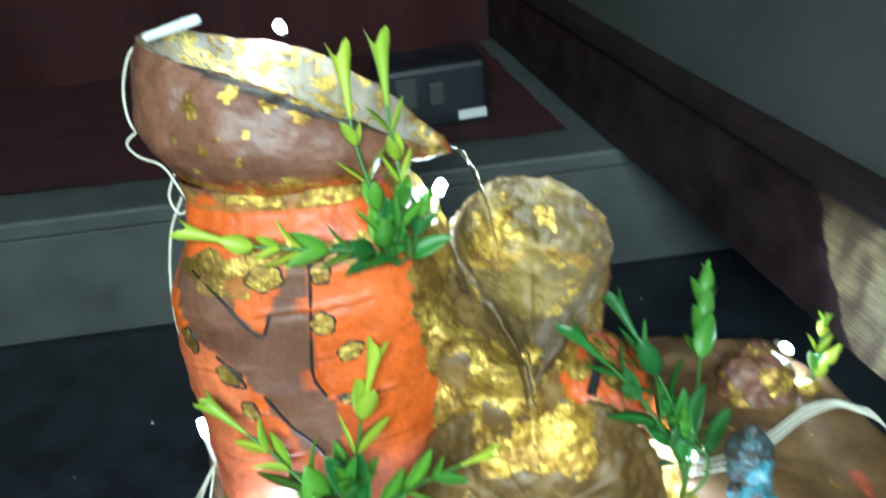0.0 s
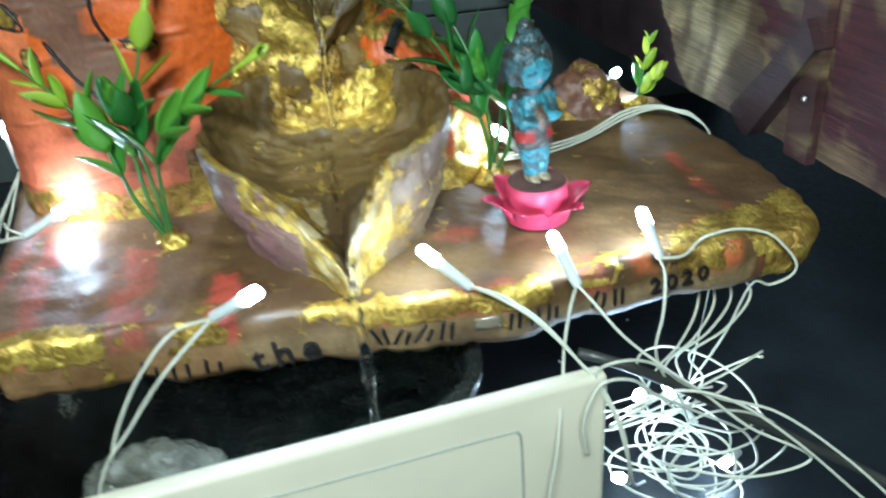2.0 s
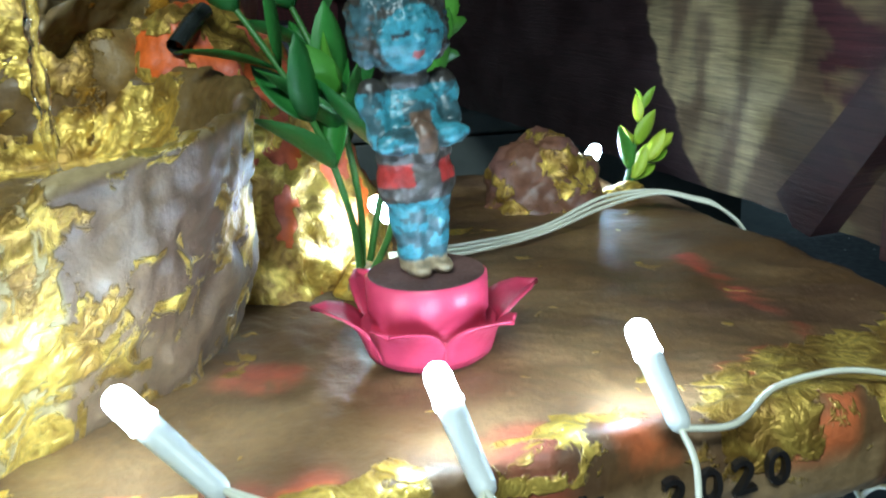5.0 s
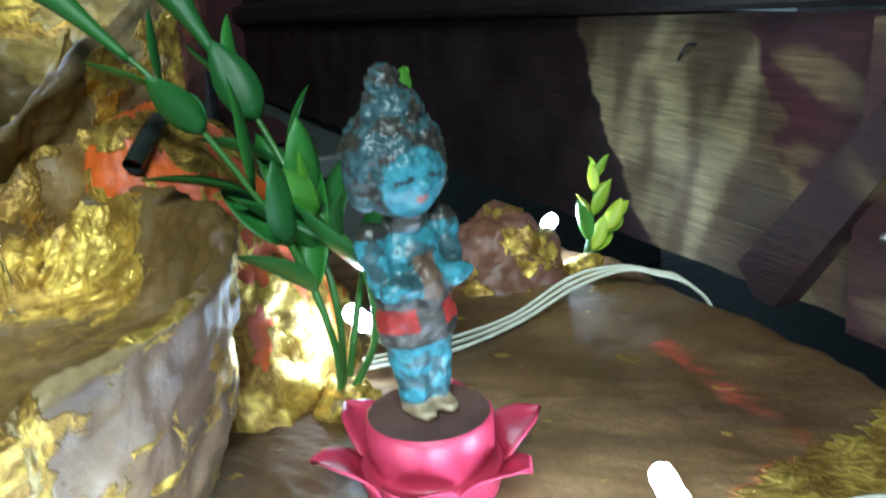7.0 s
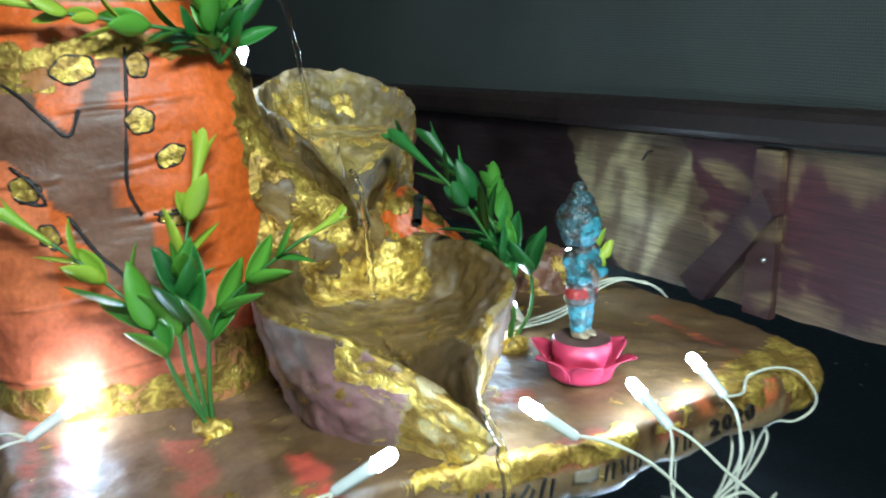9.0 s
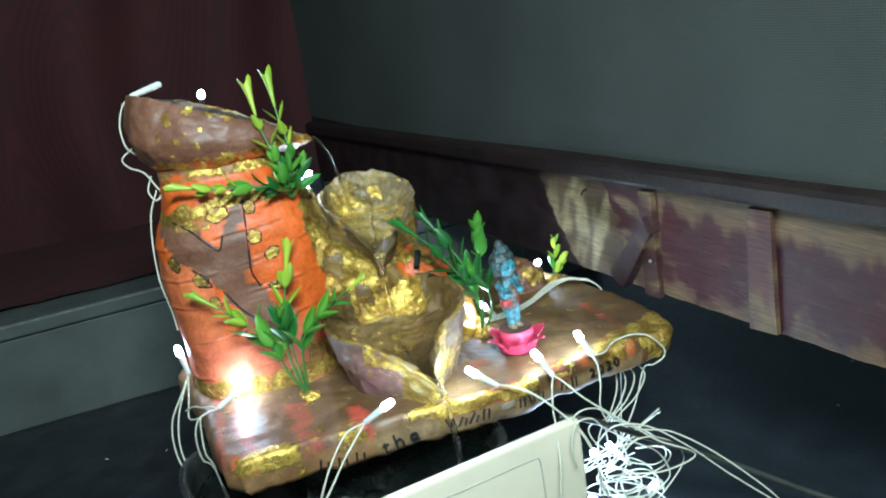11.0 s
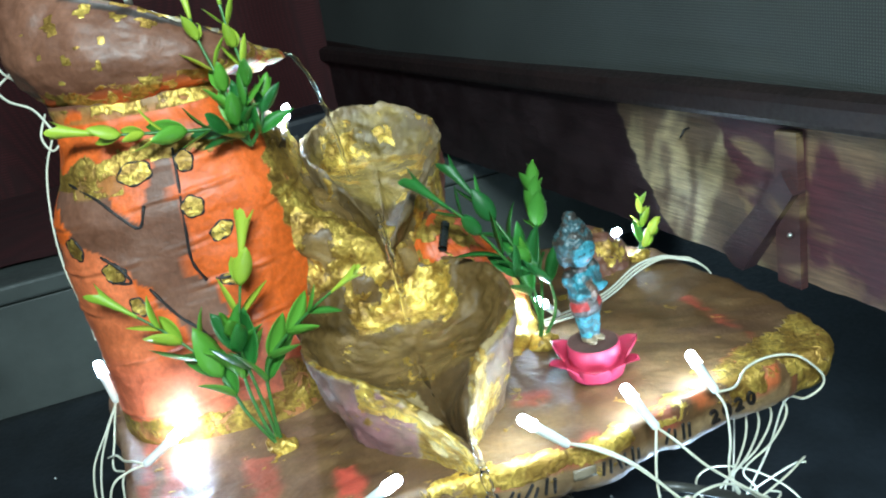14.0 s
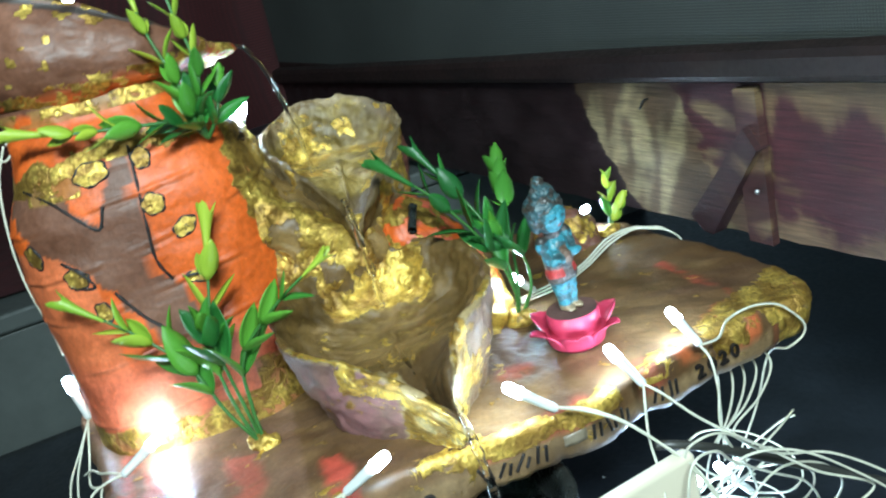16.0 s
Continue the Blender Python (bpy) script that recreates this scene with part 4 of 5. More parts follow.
# ---- plants ----


def leaf_mesh(name, length, width, material, curl):
    bm = bmesh.new()
    rows = []
    n = 8
    for j in range(n):
        t = j / (n - 1)
        w = width * (0.05 + 1.62 * t ** 0.75 * (1 - t) ** 1.05) * (1 if j < n - 1 else 0.1)
        z = curl * t * t * length
        rows.append([bm.verts.new((-w / 2, t * length, z + w * 0.20)), bm.verts.new((-w / 4, t * length, z + w * 0.07)), bm.verts.new((0, t * length, z)),
                     bm.verts.new((w / 4, t * length, z + w * 0.07)), bm.verts.new((w / 2, t * length, z + w * 0.20))])
    for a, b in zip(rows, rows[1:]):
        for i in range(4):
            bm.faces.new((a[i], a[i + 1], b[i + 1], b[i]))
    r = bmesh.ops.extrude_face_region(bm, geom=bm.faces[:])
    for v in [g for g in r["geom"] if isinstance(g, bmesh.types.BMVert)]:
        v.co.z -= 0.0003
    bmesh.ops.recalc_face_normals(bm, faces=bm.faces)
    me = bpy.data.meshes.new(name)
    bm.to_mesh(me)
    bm.free()
    for p in me.polygons:
        p.use_smooth = True
    me.materials.append(material)
    return me


def trumpet_mesh(length, width, material):
    """Flaring three-pointed end bud."""
    rings = []
    k = 18
    for j in range(11):
        t = j / 10
        ring = []
        for i in range(k):
            a = 2 * math.pi * i / k
            lobe = 0.5 + 0.5 * math.cos(3 * a)
            r = width * (0.16 + 0.34 * t + 0.5 * t ** 4 * (0.35 + 0.65 * lobe)) / 2
            ring.append(Vector((r * math.cos(a), r * math.sin(a), length * (0.78 * t + 0.22 * t ** 3 * lobe))))
        rings.append(ring)
    bm = loft(rings, True, True, False)
    me = bpy.data.meshes.new("bud")
    bm.to_mesh(me)
    bm.free()
    for p in me.polygons:
        p.use_smooth = True
    me.materials.append(material)
    return me


LEAVES = {k: [leaf_mesh("leaf", 1.0, w, m, c) for w, c in ((0.84, 0.12), (0.95, 0.30), (0.74, -0.10))] for k, m in (("d", M_LEAF_D), ("m", M_LEAF_M), ("y", M_LEAF_Y))}
BUDS = {k: trumpet_mesh(1.0, 0.50, m) for k, m in (("d", M_LEAF_D), ("m", M_LEAF_M), ("y", M_LEAF_Y))}


def add_leaf(parent, p, direction, up, size, tone, rnd):
    y = Vector(direction).normalized()
    z = (Vector(up) - Vector(up).dot(y) * y).normalized()
    x = y.cross(z)
    m = Matrix((x, y, z)).transposed().to_4x4()
    ob = new("leaf", LEAVES[tone][rnd.randrange(3)])
    ob.matrix_basis = Matrix.Translation(p) @ m @ Matrix.Diagonal((size, size, size, 1))
    ob.parent = parent
    ob.matrix_parent_inverse = parent.matrix_basis.inverted()


def plant(at, label, stems, seed, group="artificial plants"):
    """An artificial plant: each stem a line, first bare length, leaf size, and whether it ends in a bud."""
    rnd = random.Random(seed)
    root = thing("artificial_plant", at, label, "plant", group)
    for pts, bare, size, bud, tones in stems:
        part("stem", tube(pts, lambda t: 0.00105 * (1 - 0.4 * t), 6, 8), M_STEM, root)
        path = tube_path(pts, 12)
        length = sum((b - a).length for a, b in zip(path, path[1:]))
        pairs = max(2, int(length * (1 - bare) / (size * 0.50)))
        for k in range(pairs):
            f = bare + (1 - bare) * (k + 0.3) / pairs * (0.80 if bud else 1.0)
            i = min(len(path) - 2, int(f * (len(path) - 1)))
            t = (path[i + 1] - path[i]).normalized()
            sz = size * (1.08 - 0.5 * (k / pairs)) * rnd.uniform(0.85, 1.15)
            tone = tones[min(len(tones) - 1, int(len(tones) * (k + rnd.uniform(-0.3, 0.3)) / pairs))] if k else tones[0]
            base = k * 1.35 + rnd.uniform(-0.3, 0.3)
            o = t.orthogonal().normalized()
            w = t.cross(o)
            for q in range(2):
                a = base + math.pi * q
                side = o * math.cos(a) + w * math.sin(a)
                add_leaf(root, path[i] + side * 0.0005, side * 0.72 + t * rnd.uniform(0.75, 1.15), t * 0.7 - side * 0.8, sz, tone, rnd)
        t = (path[-1] - path[-3]).normalized()
        if bud:
            o = new("bud", BUDS[tones[-1]])
            o.matrix_basis = Matrix.Translation(path[-1] - t * bud * 0.5) @ t.to_track_quat("Z", "Y").to_matrix().to_4x4() @ Matrix.Diagonal((bud * 0.85, bud * 0.85, bud * 1.15, 1))
            o.parent = root
            o.matrix_parent_inverse = root.matrix_basis.inverted()
        else:
            o = t.orthogonal().normalized()
            for q in range(3):
                a = 2.1 * q
                side = o * math.cos(a) + t.cross(o) * math.sin(a)
                add_leaf(root, path[-1], t + side * 0.45, t - side, size * 0.6, tones[-1], rnd)
    return root


plant((-0.036, 0.250, 0.203), "green artificial plant glued to the brown slab", [
    ([(-0.037, 0.250, 0.201), (-0.042, 0.252, 0.222), (-0.044, 0.258, 0.246), (-0.037, 0.268, 0.276), (-0.031, 0.275, 0.297)], 0.38, 0.0268, 0.024, "mmyy"),
    ([(-0.036, 0.249, 0.201), (-0.046, 0.249, 0.222), (-0.055, 0.254, 0.246), (-0.074, 0.264, 0.266), (-0.093, 0.272, 0.281)], 0.33, 0.0244, 0.022, "mmyy"),
    ([(-0.035, 0.250, 0.201), (-0.035, 0.250, 0.222), (-0.031, 0.249, 0.246), (-0.010, 0.245, 0.266), (0.010, 0.242, 0.279)], 0.36, 0.0256, 0.016, "mmmy"),
    ([(-0.036, 0.251, 0.201), (-0.039, 0.254, 0.225), (-0.041, 0.252, 0.246), (-0.042, 0.247, 0.262)], 0.55, 0.0281, 0, "dm")], 3)
plant((-0.019, 0.300, 0.341), "green and lime artificial sprig hanging on the tower's shoulder", [
    ([(-0.017, 0.298, 0.335), (-0.020, 0.293, 0.345), (-0.022, 0.295, 0.362), (-0.029, 0.304, 0.388), (-0.031, 0.313, 0.408)], 0.12, 0.0201, 0.026, "mmyy"),
    ([(-0.017, 0.298, 0.335), (-0.017, 0.293, 0.348), (-0.012, 0.296, 0.368), (-0.015, 0.306, 0.392), (-0.016, 0.313, 0.412)], 0.10, 0.0201, 0.026, "dmyy"),
    ([(-0.017, 0.298, 0.335), (-0.026, 0.291, 0.346), (-0.048, 0.287, 0.351), (-0.072, 0.286, 0.355), (-0.088, 0.288, 0.359)], 0.10, 0.0195, 0.022, "dmyy"),
    ([(-0.017, 0.298, 0.335), (-0.010, 0.293, 0.345), (-0.006, 0.298, 0.356)], 0.2, 0.0195, 0, "dm")], 8)
plant((0.103, 0.284, 0.203), "deep green artificial plant beside the lower basin", [
    ([(0.105, 0.285, 0.201), (0.104, 0.278, 0.222), (0.096, 0.276, 0.248), (0.077, 0.281, 0.278), (0.060, 0.286, 0.296)], 0.36, 0.0245, 0.024, "dddd"),
    ([(0.105, 0.286, 0.201), (0.106, 0.284, 0.225), (0.101, 0.286, 0.252), (0.090, 0.298, 0.276), (0.081, 0.309, 0.291)], 0.36, 0.0245, 0.024, "dddd"),
    ([(0.106, 0.288, 0.201), (0.112, 0.296, 0.225), (0.121, 0.326, 0.243), (0.131, 0.360, 0.257), (0.137, 0.380, 0.265)], 0.55, 0.0205, 0.014, "mmm"),
    ([(0.106, 0.286, 0.201), (0.114, 0.281, 0.220), (0.112, 0.279, 0.240), (0.104, 0.277, 0.252)], 0.55, 0.0245, 0, "dm")], 5)
plant((0.193, 0.361, 0.203), "small lime-green artificial sprig at the slab's back edge", [
    ([(0.192, 0.361, 0.201), (0.196, 0.365, 0.210), (0.200, 0.372, 0.220), (0.204, 0.379, 0.228)], 0.25, 0.0152, 0, "myy"),
    ([(0.192, 0.361, 0.201), (0.198, 0.364, 0.208), (0.207, 0.370, 0.215)], 0.3, 0.0140, 0, "yy")], 9)

# ---- lotus stand and figurine ----
LC = Vector((0.1205, 0.2435, SLAB_Z))
lotus = thing("lotus_stand", LC, "pink plastic lotus-shaped stand on the slab", "stand")
prof = [(0.0105, 0.0005), (0.0125, 0.0012), (0.0135, 0.004), (0.0145, 0.008), (0.0138, 0.0085), (0.0125, 0.006), (0.0119, 0.0095), (0.0128, 0.011), (0.0128, 0.0180), (0.0122, 0.0186)]
part("drum", loft([[LC + Vector((r * math.cos(a), r * math.sin(a), z)) for a in (2 * math.pi * i / 40 for i in range(40))] for r, z in prof], True, True, False), M_PINK, lotus)
part("top_disc", loft([[LC + Vector((r * math.cos(a), r * math.sin(a), z)) for a in (2 * math.pi * i / 40 for i in range(40))] for r, z in ((0.0122, 0.0186), (0.0112, 0.0183), (0.006, 0.0184), (0.0005, 0.0184))]), M_DUST, lotus, "dusty dark top")


def petal(angle):
    """An outward-curling pointed petal of the stand."""
    rows = []
    for j in range(10):
        t = j / 9
        half = 0.56 * (1 - t ** 2.4) ** 0.75 + 0.01
        r = 0.0135 + 0.0035 * t + 0.0075 * t ** 3.2
        z = 0.002 + 0.0125 * t - 0.0016 * t ** 6
        rows.append([LC + Vector((r * math.cos(angle + half * q), r * math.sin(angle + half * q), z + 0.001 * abs(q) * t)) for q in (-1, -0.66, -0.33, 0, 0.33, 0.66, 1)])
    bm = loft(rows, False)
    r = bmesh.ops.extrude_face_region(bm, geom=bm.faces[:])
    for v in [g for g in r["geom"] if isinstance(g, bmesh.types.BMVert)]:
        d = Vector((v.co.x - LC.x, v.co.y - LC.y, 0)).normalized()
        v.co -= d * 0.0009
    bmesh.ops.recalc_face_normals(bm, faces=bm.faces)
    part("petal", bm, M_PINK, lotus)


for k in range(6):
    petal(math.radians(10 + 60 * k))


def statue():
    """A small painted standing figurine as one lumpy mesh, feet to top-knot."""
    bm = bmesh.new()

    def ball(c, r, sc=(1, 1, 1)):
        bmesh.ops.create_uvsphere(bm, u_segments=20, v_segments=14, radius=r, matrix=Matrix.Translation(c) @ Matrix.Diagonal((*sc, 1)))

    H = 0.0745
    for x in (-0.0026, 0.0024):
        ball((x, -0.0022, 0.0020), 0.0029, (0.9, 1.4, 0.65))
        bmesh.ops.create_cone(bm, cap_ends=True, segments=16, radius1=0.0027, radius2=0.0047, depth=0.016, matrix=Matrix.Translation((x, 0, 0.0095)))
    ball((0, 0, 0.0215), 0.0082, (1.08, 0.80, 0.95))
    ball((0, 0, 0.0275), 0.0084, (1.0, 0.75, 0.55))
    ball((0, 0, 0.0345), 0.0078, (1.05, 0.72, 1.05))
    for sx in (-1, 1):
        ball((sx * 0.0078, 0, 0.0400), 0.0037, (1.0, 0.9, 1.3))
        ball((sx * 0.0078, -0.0018, 0.0345), 0.0031, (0.9, 0.9, 1.8))
        ball((sx * 0.0058, -0.0058, 0.0315), 0.0028, (1.7, 0.9, 0.9))
        ball((sx * 0.0078, 0.001, 0.0535), 0.0038, (0.8, 0.9, 1.9))
    ball((0, -0.0066, 0.0305), 0.0030, (0.9, 0.7, 1.7))
    ball((0, 0, 0.0435), 0.0040, (1.2, 1, 0.8))
    ball((0, -0.0005, 0.0535), 0.0088, (0.98, 0.9, 1.08))
    ball((0, 0.0018, 0.0575), 0.0100, (1.02, 0.9, 0.86))
    ball((0, 0.0005, 0.0650), 0.0056, (1.15, 1, 0.9))
    ball((-0.0012, 0, 0.0705), 0.0034, (1.0, 1, 1.15))
    ball((0, -0.0080, 0.0520), 0.0013)
    ob = part("statue", bm, None)
    rm = ob.modifiers.new("fuse", "REMESH")
    rm.mode, rm.voxel_size = "VOXEL", 0.0006
    dep = bpy.context.evaluated_depsgraph_get()
    me = bpy.data.meshes.new_from_object(ob.evaluated_get(dep))
    ob.modifiers.clear()
    ob.data = me
    for v in me.vertices:
        hair = v.co.z > 0.056 or (abs(v.co.x) > 0.0062 and v.co.z > 0.047) or v.co.y > 0.003 and v.co.z > 0.045
        amp = 0.0009 if hair else 0.00045
        v.co += v.normal * amp * (noise.noise(v.co * (700 if hair else 420)) + 0.5 * noise.noise(v.co * 1200))
    for p in me.polygons:
        p.use_smooth = True
    me.materials.clear()
    me.materials.append(M_STATUE)
    return ob


def statue_paint(co):
    x, y, z = co
    blue, grey, red, dark = (0.045, 0.25, 0.31), (0.040, 0.037, 0.032), (0.38, 0.035, 0.03), (0.03, 0.035, 0.04)
    k = nz(x, y, z, 260)
    c = blue
    face = math.hypot(x / 0.0070, (z - 0.0520) / 0.0070) < 1 and y < -0.002
    if z > 0.0455 and not face:
        c = blend(grey, (0.085, 0.08, 0.065), smooth01(-0.3, 0.3, k))
    if face:
        if math.hypot(x / 0.0012, (z - 0.0490) / 0.0008) < 1:
            c = red
        elif abs(z - 0.0535 + 0.1 * abs(x)) < 0.0005 and 0.0015 < abs(x) < 0.0052:
            c = dark
    elif 0.0418 < z < 0.0455:
        c = grey
    elif 0.018 < z < 0.0290:
        c = red if 0.0215 < z < 0.0265 and abs(x) > 0.003 else blend(grey, (0.10, 0.09, 0.08), smooth01(-0.2, 0.2, k))
    elif z < 0.004:
        c = (0.30, 0.22, 0.13)
    elif abs(x) < 0.0022 and 0.026 < z < 0.037:
        c = (0.15, 0.09, 0.06)
    elif k > 0.02:
        c = blend(blue, grey, 0.7)
    return (*c, 0.0)


def statue_mat():
    m, nt, b = mat("painted_figurine")
    at = nt.nodes.new("ShaderNodeVertexColor")
    at.layer_name = "paint"
    n = noise_tex(nt, 500, 4)
    r = ramp(nt, n.outputs[0], 0.3, 0.7, (0.55, 0.52, 0.5), (1.15, 1.15, 1.15))
    nt.links.new(mixc(nt, 1.0, at.outputs[0], r.outputs[0], "MULTIPLY"), b.inputs["Base Color"])
    b.inputs["Roughness"].default_value = 0.36
    bump(nt, b, n.outputs[0], 0.5, 0.0005)
    return m


M_STATUE = statue_mat()
st = statue()
paint(st, statue_paint)
st.matrix_basis = Matrix.Translation(LC + Vector((0.000, 0.001, 0.0182))) @ pose(0, 0, 0, 0, 0, 24) @ Matrix.Rotation(radians(-3), 4, "Y") @ Matrix.Diagonal((0.96, 0.96, 0.925, 1))
tagged(st, "small blue painted figurine standing on the pink lotus", "figurine")

# ---- string of lights ----
lights = thing("string_lights", (0.16, 0.24, FLOOR_Z), "cream string of lit white LED bulbs draped over the fountain", "string lights")


def led(tip, base, lit=True, size=1.0):
    """One lamp of the string: husk with a rounded lens at its end."""
    a, t = Vector(base), (Vector(tip) - Vector(base)).normalized()
    m = Matrix.Translation(a) @ t.to_track_quat("Z", "Y").to_matrix().to_4x4()

    def turned(profile, k=18):
        return loft([[m @ Vector((r * size * math.cos(q), r * size * math.sin(q), z * size)) for q in (2 * math.pi * i / k for i in range(k))] for r, z in profile], True, True, True)

    husk = part("lamp_husk", turned([(0.0010, -0.001), (0.0017, -0.0002), (0.0020, 0.001), (0.0021, 0.006), (0.0023, 0.0125), (0.00235, 0.0155), (0.0019, 0.0158)]), M_HUSK, lights, "white plastic lamp husk")
    lens = [(0.0019, 0.0158), (0.0026, 0.0160), (0.0026, 0.0166), (0.0024, 0.0169), (0.0024, 0.0215), (0.0021, 0.0228), (0.0013, 0.0236), (0.0003, 0.0239)]
    part("lens", turned(lens), M_LED if lit else M_CLEAR, husk, "glowing white lens" if lit else "unlit clear lens")


LEDS = [((0.158, 0.219, 0.2140), (0.160, 0.1975, 0.2045)), ((0.1205, 0.2025, 0.2135), (0.1262, 0.1855, 0.2025)), ((0.0715, 0.1945, 0.2165), (0.0865, 0.1860, 0.2055)),
        ((0.0135, 0.1712, 0.2210), (-0.0055, 0.1760, 0.2085)), ((-0.078, 0.270, 0.2140), (-0.100, 0.259, 0.2045)), ((-0.1255, 0.328, 0.2310), (-0.121, 0.322, 0.2100)),
        ((0.002, 0.366, 0.3360), (-0.004, 0.376, 0.3180)), ((-0.066, 0.384, 0.4120), (-0.068, 0.404, 0.4020)), ((0.1125, 0.3000, 0.2165), (0.1220, 0.3075, 0.2045)),
        ((0.187, 0.381, 0.2130), (0.188, 0.398, 0.2040)), ((0.148, 0.199, 0.0900), (0.158, 0.213, 0.0740)), ((0.168, 0.240, 0.1000), (0.176, 0.258, 0.0900)),
        ((0.186, 0.250, 0.0960), (0.196, 0.236, 0.0840)), ((0.208, 0.225, 0.0660), (0.222, 0.240, 0.0580))]
for tip, base in LEDS:
    led(tip, base)
led((-0.089, 0.352, 0.4270), (-0.114, 0.346, 0.4215), False)


def wire(points, r=0.00062):
    part("wire", tube(points, r, 6, 9), M_WIRE, lights)


# over the slab's front edge and down to the tangle
wire([(0.160, 0.197, 0.204), (0.170, 0.1985, 0.2035), (0.182, 0.2105, 0.2035), (0.196, 0.2130, 0.2045), (0.208, 0.2120, 0.2020), (0.2155, 0.2110, 0.1955), (0.2215, 0.2115, 0.1870), (0.2205, 0.2125, 0.1805), (0.213, 0.2140, 0.1760), (0.212, 0.230, 0.1660), (0.205, 0.236, 0.1350), (0.190, 0.240, 0.1000)])
wire([(0.160, 0.197, 0.204), (0.1605, 0.190, 0.2000), (0.1585, 0.183, 0.1880), (0.156, 0.181, 0.1740), (0.160, 0.183, 0.1600), (0.172, 0.190, 0.1360), (0.180, 0.205, 0.1080), (0.172, 0.230, 0.0850)])
wire([(0.126, 0.185, 0.203), (0.130, 0.176, 0.2010), (0.140, 0.168, 0.1900), (0.155, 0.166, 0.1760), (0.172, 0.168, 0.1600), (0.190, 0.165, 0.1440), (0.215, 0.162, 0.1280), (0.190, 0.160, 0.1230), (0.165, 0.170, 0.1220), (0.158, 0.190, 0.1100)])
wire([(0.126, 0.185, 0.203), (0.122, 0.177, 0.1990), (0.119, 0.172, 0.1860), (0.116, 0.160, 0.1760), (0.112, 0.148, 0.1560), (0.109, 0.146, 0.1350), (0.110, 0.147, 0.1100)])
wire([(0.0865, 0.186, 0.206), (0.096, 0.178, 0.2050), (0.108, 0.171, 0.1990), (0.121, 0.165, 0.1860), (0.131, 0.158, 0.1740), (0.138, 0.154, 0.1560), (0.143, 0.162, 0.1300), (0.150, 0.185, 0.1000)])
wire([(0.0865, 0.186, 0.206), (0.098, 0.180, 0.2040), (0.111, 0.173, 0.1960), (0.124, 0.164, 0.1820), (0.134, 0.156, 0.1660), (0.140, 0.154, 0.1440), (0.146, 0.165, 0.1200), (0.160, 0.195, 0.0900)])
wire([(-0.0055, 0.176, 0.2085), (-0.018, 0.170, 0.2080), (-0.028, 0.163, 0.2000), (-0.038, 0.158, 0.1850), (-0.046, 0.155, 0.1650), (-0.05, 0.150, 0.1300), (-0.052, 0.16, 0.0600)])
wire([(-0.0055, 0.176, 0.2085), (-0.014, 0.168, 0.2030), (-0.024, 0.160, 0.1950), (-0.036, 0.155, 0.1800), (-0.050, 0.152, 0.1600), (-0.060, 0.150, 0.1200), (-0.06, 0.16, 0.0580)])
wire([(0.132, 0.160, 0.160), (0.128, 0.160, 0.1800), (0.136, 0.158, 0.1870), (0.150, 0.164, 0.1800), (0.166, 0.172, 0.1620), (0.182, 0.176, 0.1500), (0.205, 0.174, 0.1420), (0.232, 0.166, 0.1220), (0.262, 0.156, 0.0920), (0.285, 0.150, 0.0640), (0.300, 0.140, 0.0530)])
wire([(0.124, 0.152, 0.150), (0.122, 0.150, 0.1680), (0.128, 0.152, 0.1820), (0.140, 0.156, 0.1800), (0.152, 0.166, 0.1640), (0.176, 0.180, 0.1400), (0.200, 0.190, 0.1180), (0.212, 0.200, 0.0900), (0.206, 0.215, 0.0680)])
wire([(0.146, 0.172, 0.150), (0.160, 0.169, 0.162), (0.182, 0.165, 0.158), (0.208, 0.160, 0.138), (0.240, 0.155, 0.106), (0.278, 0.142, 0.074), (0.318, 0.120, 0.0535), (0.40, 0.06, 0.0535)])
wire([(0.160, 0.185, 0.120), (0.180, 0.180, 0.140), (0.205, 0.185, 0.130), (0.222, 0.195, 0.105), (0.215, 0.205, 0.080), (0.195, 0.200, 0.070), (0.175, 0.190, 0.085), (0.165, 0.180, 0.110), (0.172, 0.178, 0.128)])
for k, (x, y) in enumerate(((0.188, 0.224), (0.194, 0.228), (0.200, 0.232), (0.206, 0.233))):
    wire([(x + 0.004, y + 0.03, 0.176), (x, y + 0.005, 0.1730), (x - 0.003 + 0.003 * k, y - 0.004, 0.1620), (x - 0.010 + 0.002 * k, y - 0.006, 0.1460), (x - 0.018, y - 0.002, 0.1300), (x - 0.020 + 0.004 * k, y + 0.004, 0.1100), (x - 0.014, y + 0.01, 0.0900)])
# a loose tangle below
rnd = random.Random(21)
for k in range(13):
    c = Vector((0.178 + rnd.uniform(-0.012, 0.022), 0.228 + rnd.uniform(-0.018, 0.020), 0.082 + rnd.uniform(-0.018, 0.026)))
    r1, r2, ph, tl = rnd.uniform(0.014, 0.036), rnd.uniform(0.010, 0.024), rnd.uniform(0, 6), rnd.uniform(-0.7, 0.7)
    pts = []
    for q in range(9):
        a = ph + q * 0.78
        pts.append(c + Vector((r1 * math.cos(a), r2 * math.sin(a), tl * r1 * math.cos(a + 0.6) + 0.004 * q / 9)))
    for p in pts:
        p.z = max(p.z, FLOOR_Z + 0.004)
    wire(pts)
# at the tower's side
wire([(-0.121, 0.322, 0.210), (-0.130, 0.318, 0.196), (-0.141, 0.312, 0.178), (-0.143, 0.305, 0.155), (-0.136, 0.296, 0.130), (-0.128, 0.292, 0.1080), (-0.122, 0.290, 0.0560)])
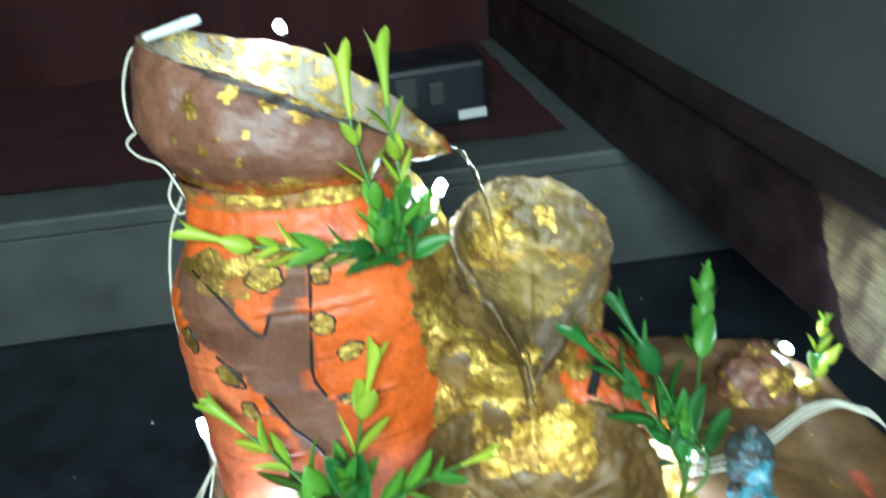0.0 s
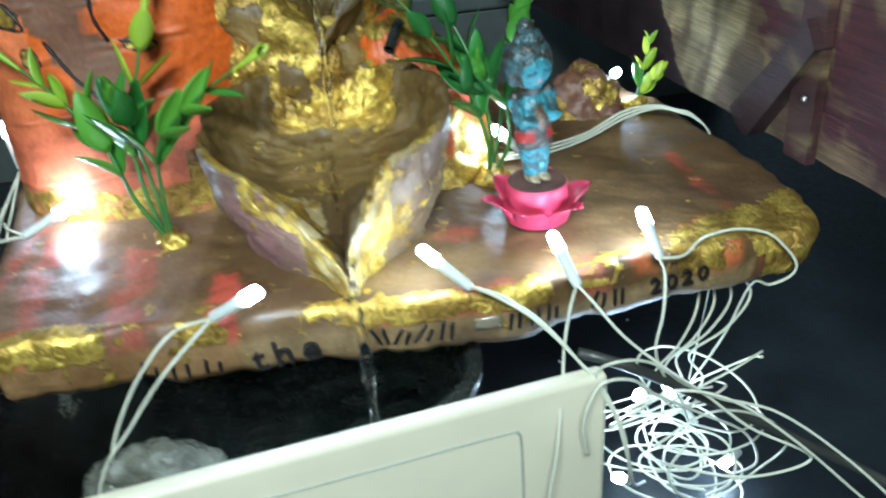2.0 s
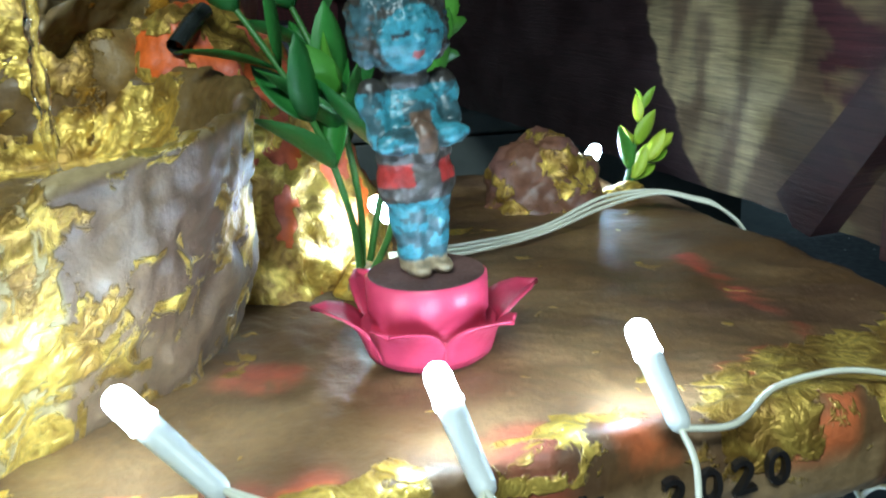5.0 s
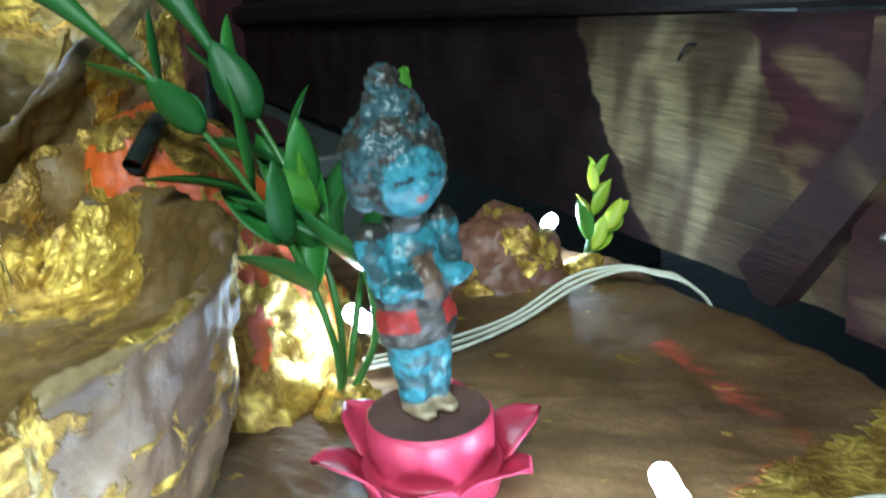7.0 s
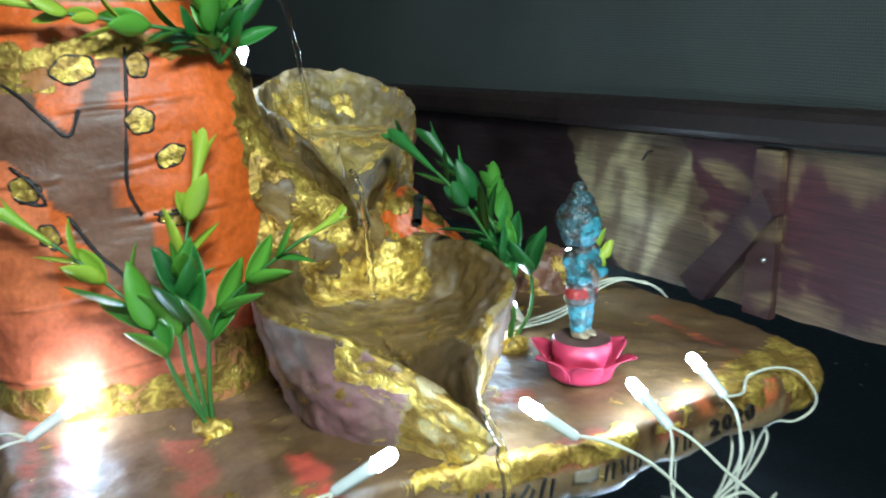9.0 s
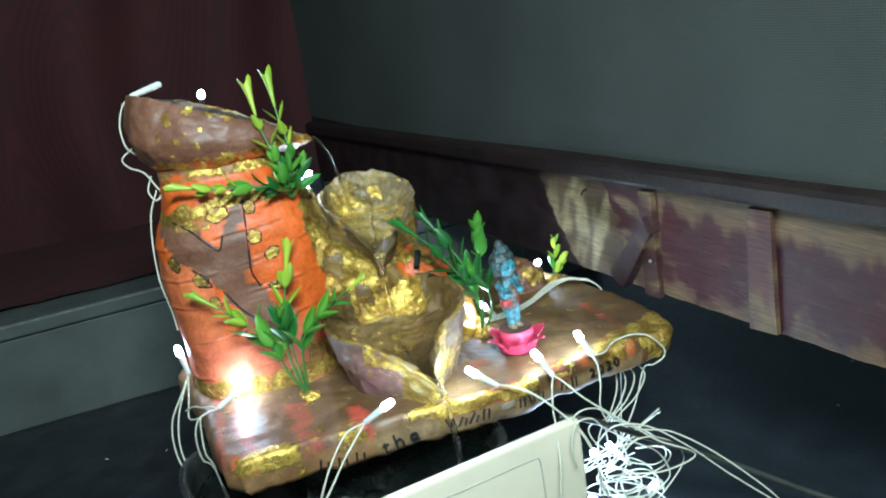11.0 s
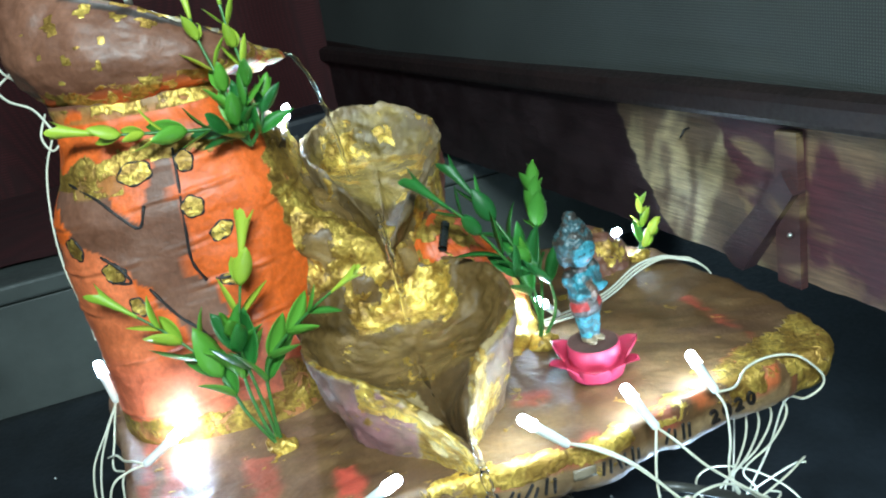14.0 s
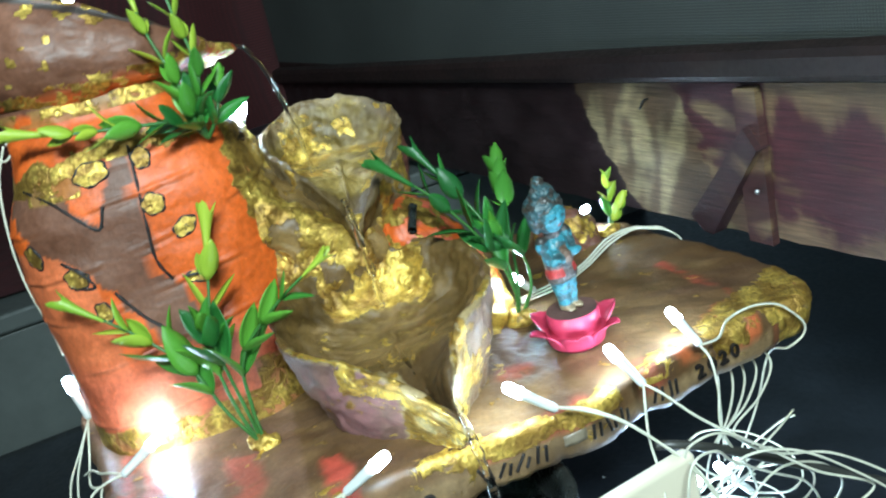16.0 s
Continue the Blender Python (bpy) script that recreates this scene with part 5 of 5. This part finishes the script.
wire([(-0.121, 0.322, 0.210), (-0.128, 0.315, 0.198), (-0.135, 0.306, 0.182), (-0.138, 0.298, 0.160), (-0.132, 0.290, 0.135), (-0.124, 0.286, 0.112), (-0.116, 0.285, 0.0560)])
wire([(-0.122, 0.320, 0.208), (-0.124, 0.306, 0.196), (-0.126, 0.296, 0.186), (-0.120, 0.288, 0.187), (-0.116, 0.278, 0.192), (-0.116, 0.268, 0.190), (-0.117, 0.264, 0.170), (-0.112, 0.262, 0.150), (-0.108, 0.262, 0.057)])
wire([(-0.100, 0.259, 0.2045), (-0.108, 0.255, 0.2050), (-0.115, 0.252, 0.2020), (-0.119, 0.252, 0.190), (-0.119, 0.256, 0.170), (-0.112, 0.262, 0.150), (-0.105, 0.262, 0.057)])
wire([(-0.100, 0.259, 0.2045), (-0.106, 0.262, 0.2060), (-0.112, 0.270, 0.2030), (-0.119, 0.284, 0.1990), (-0.128, 0.300, 0.190)])
wire([(-0.114, 0.346, 0.4215), (-0.121, 0.343, 0.416), (-0.126, 0.340, 0.402), (-0.125, 0.336, 0.388), (-0.120, 0.340, 0.380)])
wire([(-0.120, 0.342, 0.386), (-0.130, 0.340, 0.379), (-0.127, 0.340, 0.372), (-0.118, 0.341, 0.366), (-0.112, 0.338, 0.356), (-0.109, 0.336, 0.349), (-0.114, 0.336, 0.345), (-0.118, 0.340, 0.352), (-0.114, 0.345, 0.362)])
wire([(-0.112, 0.338, 0.352), (-0.120, 0.336, 0.335), (-0.124, 0.330, 0.310), (-0.125, 0.328, 0.285), (-0.122, 0.326, 0.262), (-0.121, 0.324, 0.246)])
# along the slab behind the figurine
for k in range(3):
    wire([(0.112, 0.300 + 0.003 * k, 0.2030), (0.135, 0.305 + 0.004 * k, 0.2025), (0.158, 0.318 + 0.003 * k, 0.2028), (0.180, 0.332 + 0.002 * k, 0.2060 + 0.001 * k), (0.198, 0.338 + 0.002 * k, 0.2075), (0.209, 0.335 + 0.002 * k, 0.2055), (0.217, 0.332 + 0.003 * k, 0.2025), (0.225, 0.331, 0.193), (0.230, 0.330, 0.170), (0.232, 0.325, 0.1200), (0.215, 0.300, 0.0580)])

# ---- in front and below ----
PC = Vector((0.133, 0.160, 0))


def panel_at(u, z, out=0.0):
    """A place on the white box's front: u along it from its corner, out towards the room."""
    return PC + U * u - D * out + Vector((0, 0, z))


white = thing("plastic_box", panel_at(-0.2, FLOOR_Z), "cream white plastic box with a moulded panel outline", "box")
bm = bmesh.new()
box(bm, Matrix.Translation(panel_at(-0.22, 0.116, -0.004)) @ pose(0, 0, 0, 0, 0, TURN), 0.44, 0.008, 0.128, 0.0025, 3)
part("front_panel", bm, M_WHITE, white)
arc = [(-0.42, 0.1655)] + [(-0.04 - 0.30 * k / 8, 0.1655) for k in range(7, -1, -1)] + [(-0.0355, 0.1640), (-0.0345, 0.1600), (-0.034, 0.140), (-0.034, 0.110), (-0.034, 0.07)]
part("moulded_line", tube([panel_at(u, z, 0.0001) for u, z in arc], 0.0006, 5, 4), M_LINE, white, "grey moulded line")

basin = thing("basin", (0.02, 0.25, FLOOR_Z), "black plastic basin of water beneath the slab", "basin")


def basin_ring(f, z):
    pts = []
    for i in range(64):
        a = 2 * math.pi * i / 64
        c, s = math.cos(a), math.sin(a)
        e = Vector((0.105 * f * math.copysign(abs(c) ** 0.5, c), 0.088 * f * math.copysign(abs(s) ** 0.5, s), 0))
        m = panel_at(-0.135, z, -0.105)
        pts.append(m + U * e.x + D * e.y)
    return pts


part("shell", loft([basin_ring(f, z) for f, z in ((0.03, FLOOR_Z + 0.002), (0.9, FLOOR_Z + 0.002), (0.95, 0.06), (1.0, 0.155), (1.03, 0.158), (1.03, 0.163), (1.0, 0.165), (0.97, 0.163), (0.96, 0.155), (0.92, 0.07), (0.03, 0.066))]), M_BASIN, basin)
part("water_surface", loft([basin_ring(f, 0.1440) for f in (0.945, 0.6, 0.3, 0.02)]), M_WATER, basin, "still dark water")
bm = bmesh.new()
bmesh.ops.create_icosphere(bm, subdivisions=5, radius=1, matrix=Matrix.Translation((-0.036, 0.160, 0.142)) @ Matrix.Diagonal((0.026, 0.014, 0.026, 1)))
rough_up(bm, ((40, 0.006), (140, 0.002)))
tagged(part("plastic_bag", bm, M_BAG), "crumpled dusty clear plastic bag in the basin", "bag")
block = room_box("support_block", 0.02, 0.14, -0.32, -0.17, FLOOR_Z + 0.001, 0.1755, M_BASIN, bevel=0.004)
tagged(block, "dark block that carries the fountain's slab", "block")

bm = tube([(0.128, 0.190, 0.1680), (0.138, 0.186, 0.1665), (0.160, 0.184, 0.1560), (0.197, 0.185, 0.1320), (0.254, 0.174, 0.1000), (0.310, 0.150, 0.0700), (0.360, 0.120, 0.0550), (0.48, 0.05, 0.0545)], 0.0023, 10, 8)
tagged(part("power_cable", bm, M_CABLE), "thick grey power cable running off over the floor", "cable")
